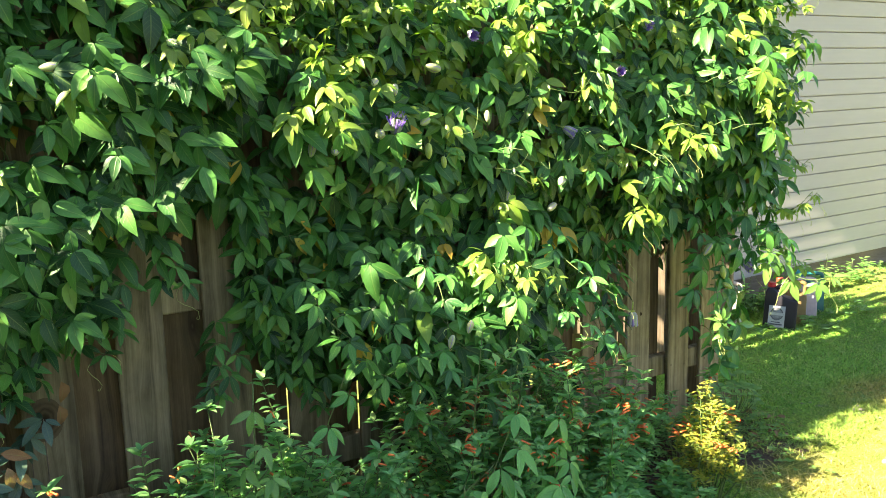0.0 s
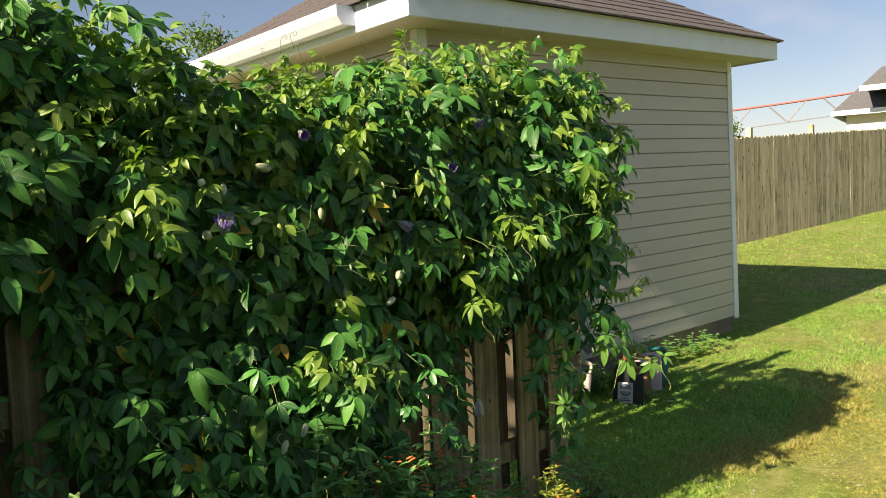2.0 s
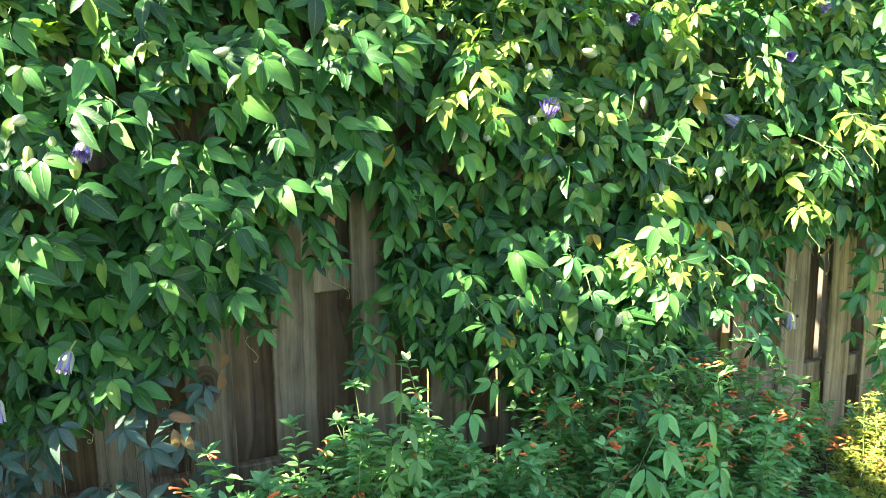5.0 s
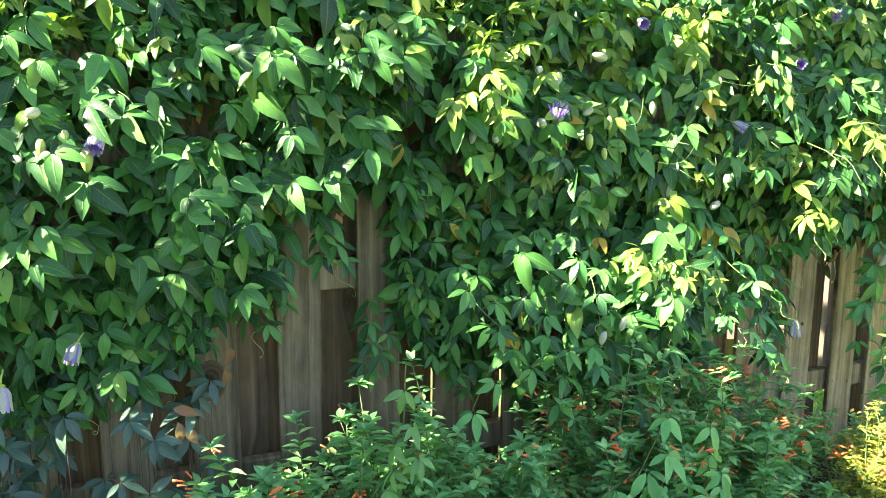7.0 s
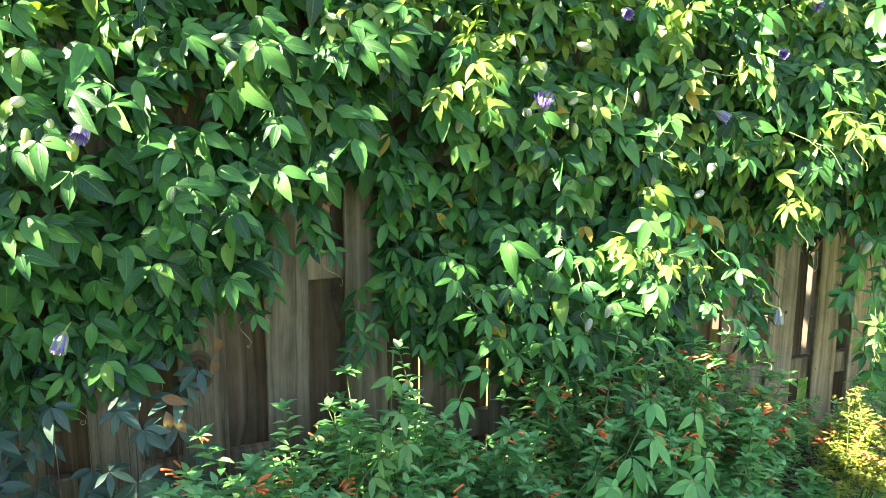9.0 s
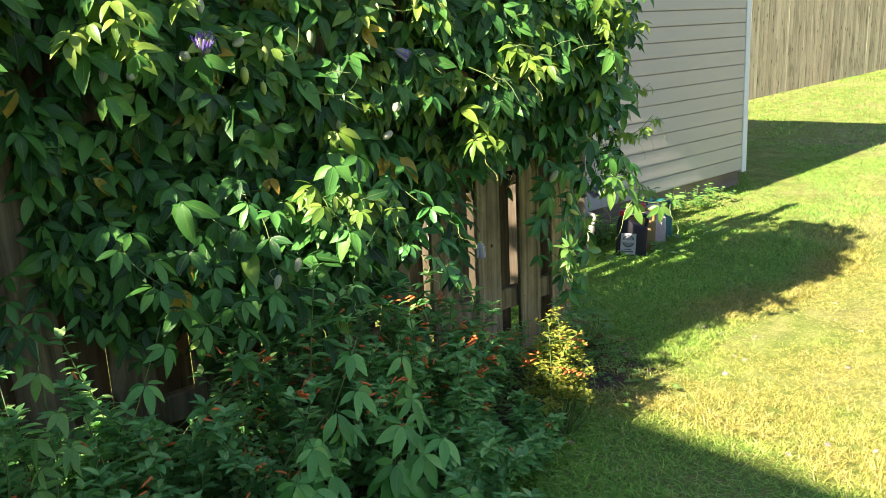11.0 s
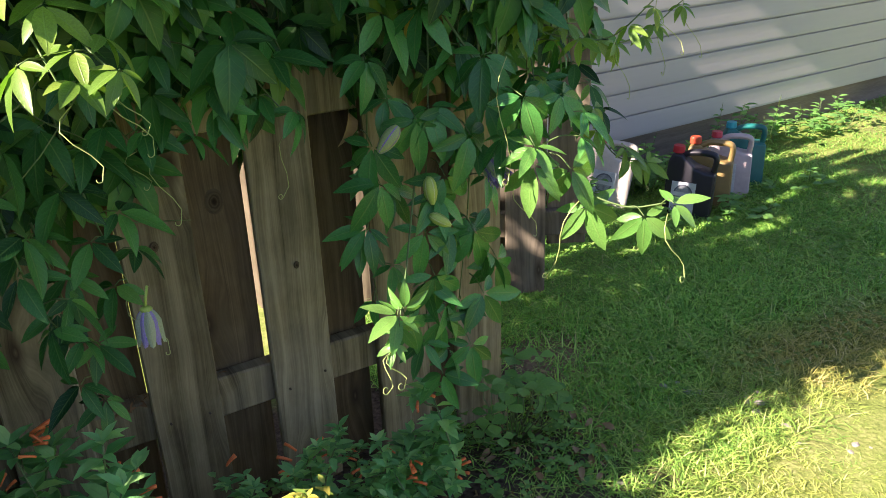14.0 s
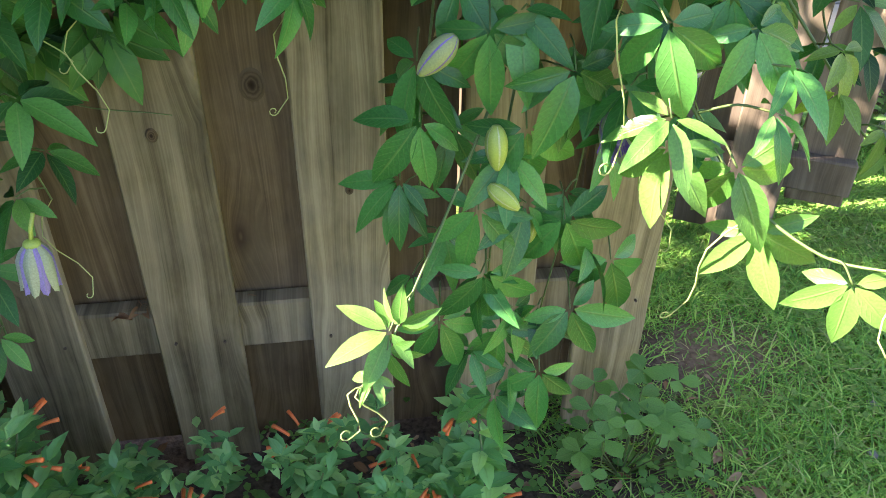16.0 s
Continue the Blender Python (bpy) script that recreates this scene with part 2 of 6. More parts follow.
M_SHINGLE = plain("brown shingle", (0.052, 0.046, 0.046), (0.115, 0.104, 0.102), 60.0, 0.95, bump=0.6, depth=0.004)
M_SKIRT = plain("dark skirt board", (0.13, 0.105, 0.08), (0.26, 0.21, 0.16), 12.0, 0.9, stretch=(0.3, 1, 3))
M_STONE = plain("pale stone", (0.20, 0.18, 0.145), (0.38, 0.35, 0.30), 25.0, 0.85, bump=0.5, depth=0.004, vary=0.2)


def ground_material():
    m, n, l = nodes_of("lawn soil")
    tc = n.new("ShaderNodeTexCoord")
    v = tc.outputs["Object"]
    big, mid, fine = noise_of(n, l, v, 0.9, 5), noise_of(n, l, v, 7.0, 5), noise_of(n, l, v, 90.0, 4)
    lawn = ramp(n, l, math_of(n, l, "ADD", math_of(n, l, "MULTIPLY", mid, 0.6), math_of(n, l, "MULTIPLY", fine, 0.4)),
                [(0.3, (0.075, 0.115, 0.026)), (0.5, (0.16, 0.205, 0.045)), (0.7, (0.30, 0.305, 0.11))])
    dry = ramp(n, l, fine, [(0.3, (0.13, 0.10, 0.05)), (0.7, (0.40, 0.34, 0.18))])
    col = mix_of(n, l, ramp(n, l, big, [(0.5, (0, 0, 0)), (0.72, (0.7, 0.7, 0.7))]), lawn, dry)
    sep = n.new("ShaderNodeSeparateXYZ")
    l.new(v, sep.inputs[0])
    edge = math_of(n, l, "ADD", sep.outputs[1], math_of(n, l, "MULTIPLY", mid, 0.35))
    bed = math_of(n, l, "MULTIPLY", ramp(n, l, math_of(n, l, "SUBTRACT", edge, 1.9), [(0.40, (0, 0, 0)), (0.5, (1, 1, 1))]), ramp(n, l, math_of(n, l, "SUBTRACT", 4.0, sep.outputs[0]), [(0.35, (0, 0, 0)), (0.5, (1, 1, 1))]))
    bed = math_of(n, l, "MULTIPLY", bed, ramp(n, l, math_of(n, l, "SUBTRACT", 3.6, sep.outputs[1]), [(0.5, (0, 0, 0)), (0.6, (1, 1, 1))]))
    dx, dy = math_of(n, l, "SUBTRACT", sep.outputs[0], 3.62), math_of(n, l, "MULTIPLY", math_of(n, l, "SUBTRACT", sep.outputs[1], 2.82), 1.7)
    away = math_of(n, l, "SQRT", math_of(n, l, "ADD", math_of(n, l, "MULTIPLY", dx, dx), math_of(n, l, "MULTIPLY", dy, dy)), 0.0)
    spot = ramp(n, l, math_of(n, l, "ADD", away, math_of(n, l, "MULTIPLY", mid, 0.15)), [(0.28, (1, 1, 1)), (0.42, (0, 0, 0))])
    col = mix_of(n, l, spot, col, ramp(n, l, fine, [(0.3, (0.12, 0.085, 0.045)), (0.7, (0.27, 0.20, 0.12))]))
    soil = ramp(n, l, fine, [(0.3, (0.035, 0.026, 0.018)), (0.7, (0.13, 0.10, 0.07))])
    col = mix_of(n, l, bed, col, soil)
    p = n["Principled BSDF"]
    l.new(col, p.inputs["Base Color"])
    p.inputs["Roughness"].default_value = 0.95
    p.inputs["Specular IOR Level"].default_value = 0.1
    l.new(bump_of(n, l, fine, 0.6, 0.008), p.inputs["Normal"])
    return m


def grass_material():
    m, n, l = nodes_of("grass blade")
    geo, tc = n.new("ShaderNodeNewGeometry"), n.new("ShaderNodeTexCoord")
    r = geo.outputs["Random Per Island"]
    green = ramp(n, l, r, [(0.0, (0.07, 0.21, 0.03)), (0.3, (0.15, 0.38, 0.055)), (0.7, (0.28, 0.55, 0.085)), (0.93, (0.43, 0.63, 0.13)), (1.0, (0.50, 0.46, 0.22))])
    pale = ramp(n, l, r, [(0.0, (0.15, 0.18, 0.035)), (0.45, (0.38, 0.38, 0.085)), (0.85, (0.56, 0.50, 0.15)), (1.0, (0.64, 0.53, 0.28))])
    big = noise_of(n, l, tc.outputs["Object"], 1.1, 5)
    sp = n.new("ShaderNodeSeparateXYZ")
    l.new(tc.outputs["Object"], sp.inputs[0])
    def over(value, start):
        return math_of(n, l, "MINIMUM", math_of(n, l, "MAXIMUM", math_of(n, l, "SUBTRACT", value, start), 0.0), 1.0)

    # greener shade tone painted into the blades where the fence shadow lies
    fence_shade = math_of(n, l, "SUBTRACT", 1.0, over(sp.outputs[0], 4.9))
    shade_tint = math_of(n, l, "ADD", math_of(n, l, "MULTIPLY", over(sp.outputs[1], 2.15), 0.36), math_of(n, l, "MULTIPLY", math_of(n, l, "MULTIPLY", over(sp.outputs[1], 2.4), fence_shade), 0.8))
    # the same painted shade tone on the house side, x below 3.15
    side = math_of(n, l, "MULTIPLY", math_of(n, l, "MINIMUM", math_of(n, l, "MAXIMUM", math_of(n, l, "SUBTRACT", 3.15, sp.outputs[0]), 0.0), 0.5), 0.6)
    big = math_of(n, l, "SUBTRACT", math_of(n, l, "SUBTRACT", big, shade_tint), side)
    col = mix_of(n, l, ramp(n, l, big, [(0.28, (0, 0, 0)), (0.5, (1, 1, 1))]), green, pale)
    p = n["Principled BSDF"]
    l.new(col, p.inputs["Base Color"])
    p.inputs["Roughness"].default_value = 0.55
    p.inputs["Specular IOR Level"].default_value = 0.3
    tr = n.new("ShaderNodeBsdfTranslucent")
    l.new(mix_of(n, l, 1.0, col, (1.4, 1.5, 0.7), "MULTIPLY"), tr.inputs["Color"])
    mx = n.new("ShaderNodeMixShader")
    mx.inputs[0].default_value = 0.22
    l.new(p.outputs[0], mx.inputs[1])
    l.new(tr.outputs[0], mx.inputs[2])
    l.new(mx.outputs[0], n["Material Output"].inputs["Surface"])
    return m


M_GROUND, M_GRASS = ground_material(), grass_material()


# ---- mesh helpers ----
def empty(name, m=None):
    ob = new(name)
    ob.empty_display_size = 0.1
    if m is not None:
        ob.matrix_world = m
    return ob


def mesh_ob(name, me, material, parent=None, label="", m=None):
    if material is not None and not me.materials:
        me.materials.append(material)
    ob = new(name, me)
    if parent is not None:
        ob.parent = parent
    if m is not None:
        ob.matrix_local = m
    if label:
        ob["label"] = label
    return ob


def part(name, bm, material, parent=None, label="", m=None, smooth=False):
    me = bpy.data.meshes.new(name)
    bm.to_mesh(me)
    bm.free()
    if smooth:
        me.shade_smooth()
    return mesh_ob(name, me, material, parent, label, m)


def add_box(bm, x0, y0, z0, x1, y1, z1, bevel=0.0):
    vs = bmesh.ops.create_cube(bm, size=1.0, matrix=Matrix.Translation(((x0 + x1) / 2, (y0 + y1) / 2, (z0 + z1) / 2)) @ Matrix.Diagonal((x1 - x0, y1 - y0, z1 - z0, 1)))["verts"]
    if bevel:
        es = {e for v in vs for e in v.link_edges}
        bmesh.ops.bevel(bm, geom=list(es), offset=bevel, segments=1, profile=0.5, affect="EDGES")
    return bm


def box(x0, y0, z0, x1, y1, z1, bevel=0.004):
    return add_box(bmesh.new(), x0, y0, z0, x1, y1, z1, bevel)


def extruded(profile, axis_from, axis_to, place):
    """A closed outline carried from one end to the other; place(u, v, s) gives the point."""
    bm = bmesh.new()
    a = [bm.verts.new(place(u, v, axis_from)) for u, v in profile]
    b = [bm.verts.new(place(u, v, axis_to)) for u, v in profile]
    k = len(profile)
    for i in range(k):
        bm.faces.new((a[i], a[(i + 1) % k], b[(i + 1) % k], b[i]))
    bm.faces.new(a[::-1])
    bm.faces.new(b)
    bmesh.ops.recalc_face_normals(bm, faces=bm.faces)
    return bm


def add_tube(bm, pts, r0, r1=None, sides=5):
    """A tapering tube along points."""
    pts = [Vector(p) for p in pts]
    r1 = r0 if r1 is None else r1
    rings = []
    for i, p in enumerate(pts):
        d = (pts[min(i + 1, len(pts) - 1)] - pts[max(i - 1, 0)]).normalized()
        side = d.cross(Vector((0.31, 0.22, 0.92))).normalized()
        up = side.cross(d)
        r = r0 + (r1 - r0) * i / (len(pts) - 1)
        rings.append([bm.verts.new(p + r * (math.cos(2 * math.pi * k / sides) * side + math.sin(2 * math.pi * k / sides) * up)) for k in range(sides)])
    for a, b in zip(rings, rings[1:]):
        for k in range(sides):
            bm.faces.new((a[k], a[(k + 1) % sides], b[(k + 1) % sides], b[k]))
    bm.faces.new(rings[0][::-1])
    bm.faces.new(rings[-1])
    return bm


def leaflet(rows=5, width=0.36, droop=0.22, fold=0.28, peak=0.42):
    """One leaf blade along +y, one long: corners, faces and their place across and along."""
    v, uv, f = [], [], []
    for i in range(rows):
        s = i / (rows - 1)
        w = width / 2 * max(0.03, (math.sin(math.pi * s ** (math.log(0.5) / math.log(peak)))) ** 0.85)
        for c in (-1, 0, 1):
            v.append((c * w, s, -droop * s * s + fold * abs(c) * w))
            uv.append((0.5 + 0.5 * c, s))
    for i in range(rows - 1):
        for c in (0, 1):
            a = i * 3 + c
            f.append((a, a + 1, a + 4, a + 3))
    return np.array(v), np.array(f), np.array(uv)


def spread(name, shape, mats):
    """One mesh of many copies of a shape, each carried by a 3 x 4 matrix."""
    v, f, uv = shape
    mats = np.asarray(mats, float)
    k = len(mats)
    pts = np.einsum("nij,vj->nvi", mats[:, :, :3], v) + mats[:, None, :, 3]
    faces = (f[None] + np.arange(k)[:, None, None] * len(v)).reshape(-1)
    side = f.shape[1]
    me = bpy.data.meshes.new(name)
    me.vertices.add(k * len(v))
    me.vertices.foreach_set("co", pts.reshape(-1).astype(np.float32))
    me.loops.add(len(faces))
    me.loops.foreach_set("vertex_index", faces.astype(np.int32))
    me.polygons.add(len(faces) // side)
    me.polygons.foreach_set("loop_start", np.arange(0, len(faces), side, dtype=np.int32))
    me.polygons.foreach_set("use_smooth", np.ones(len(faces) // side, bool))
    layer = me.uv_layers.new(name="UVMap")
    layer.data.foreach_set("uv", np.tile(uv[f.reshape(-1)], (k, 1)).reshape(-1).astype(np.float32))
    me.update(calc_edges=True)
    me.validate()
    return me


def frame_of(at, tip, normal, size):
    """A 3 x 4 matrix: y towards tip, z near normal."""
    y = Vector(tip).normalized()
    z = Vector(normal)
    z = (z - z.dot(y) * y)
    z = z.normalized() if z.length > 1e-4 else y.orthogonal().normalized()
    x = y.cross(z)
    out = np.zeros((3, 4))
    for i, a in enumerate((x, y, z)):
        out[:, i] = [c * size for c in a]
    out[:, 3] = at
    return out


FAN5 = ((-98, 0.62), (-50, 0.88), (0, 1.0), (50, 0.88), (98, 0.62))
FAN3 = ((-55, 0.85), (0, 1.0), (55, 0.85))


def hand_of(at, tip, normal, size, rng, fan=FAN5):
    """The matrices of a compound leaf's blades."""
    base = frame_of(at, tip, normal, 1.0)
    out = []
    for a, k in fan:
        a = radians(a + rng.uniform(-10, 10))
        d = base[:, :3] @ np.array([math.sin(a), math.cos(a), rng.uniform(-0.6, 0.05)])
        start = np.array(at) + d * size * 0.06
        nn = base[:, 2] + base[:, 0] * rng.uniform(-0.35, 0.35) + base[:, 1] * rng.uniform(-0.2, 0.2)
        out.append(frame_of(start, d, nn, size * k * rng.uniform(0.88, 1.1)))
    return out


# ---- ground ----
def ground_z(x):
    return 0.05 * min(max(x - 5.0, 0.0), 20.0)


def build_ground():
    xs = sorted({round(v, 3) for v in [*np.linspace(-2, 9, 90), *np.linspace(9, 30, 40), -400, -100, -30, -10, -5, 60, 120, 300, 900]})
    ys = sorted({round(v, 3) for v in [*np.linspace(-2, 8, 80), *np.linspace(8, 30, 20), -900, -200, -50, -15, -5, 60, 150, 400, 900]})
    bm = bmesh.new()
    grid = [[bm.verts.new((x, y, ground_z(x) + (0.018 * noise.noise((x * 1.7, y * 1.7, 0)) if 0 < x < 12 and 0 < y < 7 else 0))) for y in ys] for x in xs]
    for i in range(len(xs) - 1):
        for j in range(len(ys) - 1):
            bm.faces.new((grid[i][j], grid[i + 1][j], grid[i + 1][j + 1], grid[i][j + 1]))
    tagged(part("ground", bm, M_GROUND, smooth=True), "patchy mown lawn with dry soil showing through", "lawn", kind="structure")


build_ground()

# ---- shadowbox fence ----
FENCE_Y, PITCH, BOARD_W, BOARD_T = 2.65, 0.2435, 0.130, 0.018
FENCE_X0, FENCE_X1, FENCE_TOP = -3.9, 3.395, 1.72


def board_mesh(name, w, t, h, material, dog=0.0):
    """An upright board with its foot at z 0; dog: clipped top corners."""
    out = [(-w / 2, 0), (w / 2, 0), (w / 2, h - dog), (w / 2 - dog, h), (-w / 2 + dog, h), (-w / 2, h - dog)] if dog else [(-w / 2, 0), (w / 2, 0), (w / 2, h), (-w / 2, h)]
    bm = extruded(out, 0.0, t, lambda u, v, s: (u, s, v))
    bmesh.ops.bevel(bm, geom=[e for e in bm.edges if abs(e.verts[0].co.z - e.verts[1].co.z) > h * 0.5], offset=0.003, segments=1, affect="EDGES")
    me = bpy.data.meshes.new(name)
    bm.to_mesh(me)
    bm.free()
    me.materials.append(material)
    return me


def knot_material():
    """Dark eye with growth rings that fade into the board."""
    m, n, l = nodes_of("wood knot")
    tc, ln = n.new("ShaderNodeTexCoord"), n.new("ShaderNodeVectorMath")
    ln.operation = "LENGTH"
    l.new(tc.outputs["Object"], ln.inputs[0])
    wob = math_of(n, l, "ADD", ln.outputs["Value"], math_of(n, l, "MULTIPLY", noise_of(n, l, tc.outputs["Object"], 3.0, 3), 0.25))
    p = n["Principled BSDF"]
    l.new(ramp(n, l, wob, [(0.22, (0.022, 0.015, 0.010)), (0.36, (0.045, 0.031, 0.019)), (0.5, (0.10, 0.075, 0.042)), (0.62, (0.06, 0.044, 0.026)), (0.78, (0.125, 0.096, 0.056)), (0.9, (0.085, 0.065, 0.038)), (1.0, (0.125, 0.097, 0.056))]), p.inputs["Base Color"])
    p.inputs["Roughness"].default_value, p.inputs["Specular IOR Level"].default_value = 0.9, 0.1
    return m


M_NAIL = plain("rusty nail", (0.05, 0.038, 0.028), (0.11, 0.08, 0.055), 200, 0.7, metal=0.4)


def build_fence():
    rng = random.Random(3)
    fence = tagged(empty("wooden_fence", pose(0, FENCE_Y, 0)), "weathered wooden shadowbox fence overgrown by a vine", "fence")
    front = board_mesh("fence_board", BOARD_W, BOARD_T, FENCE_TOP, M_FENCE)
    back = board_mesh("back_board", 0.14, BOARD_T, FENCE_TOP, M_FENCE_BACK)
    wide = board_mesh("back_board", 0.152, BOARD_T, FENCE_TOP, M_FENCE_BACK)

    def board_x(i):
        return 2.880 + i * PITCH if i <= 0 else (3.121, 3.330)[i - 1] if i < 3 else 9.0

    for i in range(-27, 3):
        x = board_x(i) + (rng.uniform(-0.003, 0.003) if i < -1 else 0.0)
        if x + 0.05 > FENCE_X0:
            mesh_ob("fence_board", front, None, fence, m=pose(x, rng.uniform(-0.002, 0.002), 0.02 + rng.uniform(-0.015, 0.015), 0, rng.uniform(-0.3, 0.3), 0))
        xb = board_x(i + 1) - (0.131 if i > -4 else 0.122) if i < 2 else 9.0
        if FENCE_X0 < xb < FENCE_X1 - 0.05:
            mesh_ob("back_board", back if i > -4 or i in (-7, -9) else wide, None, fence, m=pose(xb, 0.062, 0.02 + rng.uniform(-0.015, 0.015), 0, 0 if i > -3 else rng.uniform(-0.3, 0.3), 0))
    knot = bpy.data.meshes.new("knot")
    bm = bmesh.new()
    bmesh.ops.create_cone(bm, cap_ends=True, segments=20, radius1=1.0, radius2=0.82, depth=0.2, matrix=pose(0, 0, 0, 90, 0, 0))
    bm.to_mesh(knot)
    bm.free()
    knot.materials.append(knot_material())
    for x, y, z, r in ((2.762, 0.0608, 0.705, 0.019), (0.676, -0.0035, 0.62, 0.045), (2.628, -0.003, 0.665, 0.008), (2.888, -0.003, 0.562, 0.006), (1.88, 0.0608, 0.66, 0.015)):
        mesh_ob("knot", knot, None, fence, "dark knot in the board", m=pose(x, y, z) @ Matrix.Diagonal((r, 0.012, r * 1.35, 1)))
    nail = bpy.data.meshes.new("nail")
    bm = bmesh.new()
    bmesh.ops.create_cone(bm, cap_ends=True, segments=8, radius1=0.0024, radius2=0.0024, depth=0.004, matrix=pose(0, 0, 0, 90, 0, 0))
    bm.to_mesh(nail)
    bm.free()
    nail.materials.append(M_NAIL)
    for i in range(-4, 3):
        for z in (0.30, 0.89):
            for k in (-0.040, 0.040):
                mesh_ob("nail", nail, None, fence, m=pose(board_x(i) + k + rng.uniform(-0.006, 0.006), -0.002, z + rng.uniform(-0.012, 0.012)))
    for z in (0.262, 0.848, 1.47):
        part("rail", box(FENCE_X0, 0.0205, z, FENCE_X1 - 0.02, 0.0595, z + 0.089), M_FENCE, fence, "grey wooden rail")
    for x in (FENCE_X1 - 0.12, 1.05, -1.25, -3.6):
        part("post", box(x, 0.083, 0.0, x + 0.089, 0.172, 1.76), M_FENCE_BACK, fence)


build_fence()


def build_gate():
    """An open gate leaf with boards on both sides of its rails."""
    way = Vector((0.87, -0.49, 0)).normalized()
    free = Vector((4.06, 3.07, 0))
    turn = math.degrees(math.atan2(way.y, way.x))
    gate = tagged(empty("wooden_gate", pose(free.x, free.y, 0, 0, 0, turn)), "open wooden shadowbox gate leaf, weathered boards", "gate")
    front = board_mesh("gate_board", BOARD_W, BOARD_T, 1.72, M_GATE)
    back = board_mesh("back_board", BOARD_W, BOARD_T, 1.72, M_GATE)
    for i in range(4):
        mesh_ob("gate_board", front, None, gate, m=pose(-0.215 - i * 0.25, -0.0195, 0.02))
        mesh_ob("back_board", back, None, gate, m=pose(-0.068 - i * 0.25, 0.040, 0.17 if i == 0 else 0.05))
    for z in (0.215, 0.85, 1.45):
        part("rail", box(-1.02, 0.0, z, 0.0, 0.038, z + 0.085), M_GATE, gate, "grey wooden rail")


build_gate()


def build_shade_post():
    """A hidden post and short board run, added to limit sun streaks on the shed."""
    post = tagged(empty("shade_post", pose(3.10, 3.60, 0)), "hidden wooden post and two boards added to shade the shed wall", "gate post")
    part("post", box(0.0, 0.0, 0.0, 0.089, 0.089, 2.08), M_GATE, post)
    for k in range(2):
        part("side_board", box(0.034, 0.093 + 0.112 * k, 0.05, 0.052, 0.202 + 0.112 * k, 2.05), M_GATE, post)


build_shade_post()

# ---- shed ----
SHED_X0, SHED_X1, SHED_Y0, SHED_Y1 = 3.885, 7.28, 3.886, 6.3
SHED_TURN = -1.2
SIDING_Z, COURSE, COURSES, OVER = 0.24, 0.1143, 20, 0.31
EAVE_Z = 2.50


def siding_course(length):
    """One lap of the siding: a flat face and a hollowed upper part."""
    h = COURSE
    prof = [(0.004, 0.0), (-0.004, 0.0), (-0.004, -0.005), (-0.0140, -0.005), (-0.0150, h * 0.04), (-0.0134, h * 0.42), (-0.0130, h * 0.88), (-0.003, h * 0.89), (0.003, h)]
    return extruded(prof, 0.0, length, lambda u, v, s: (s, u, v))


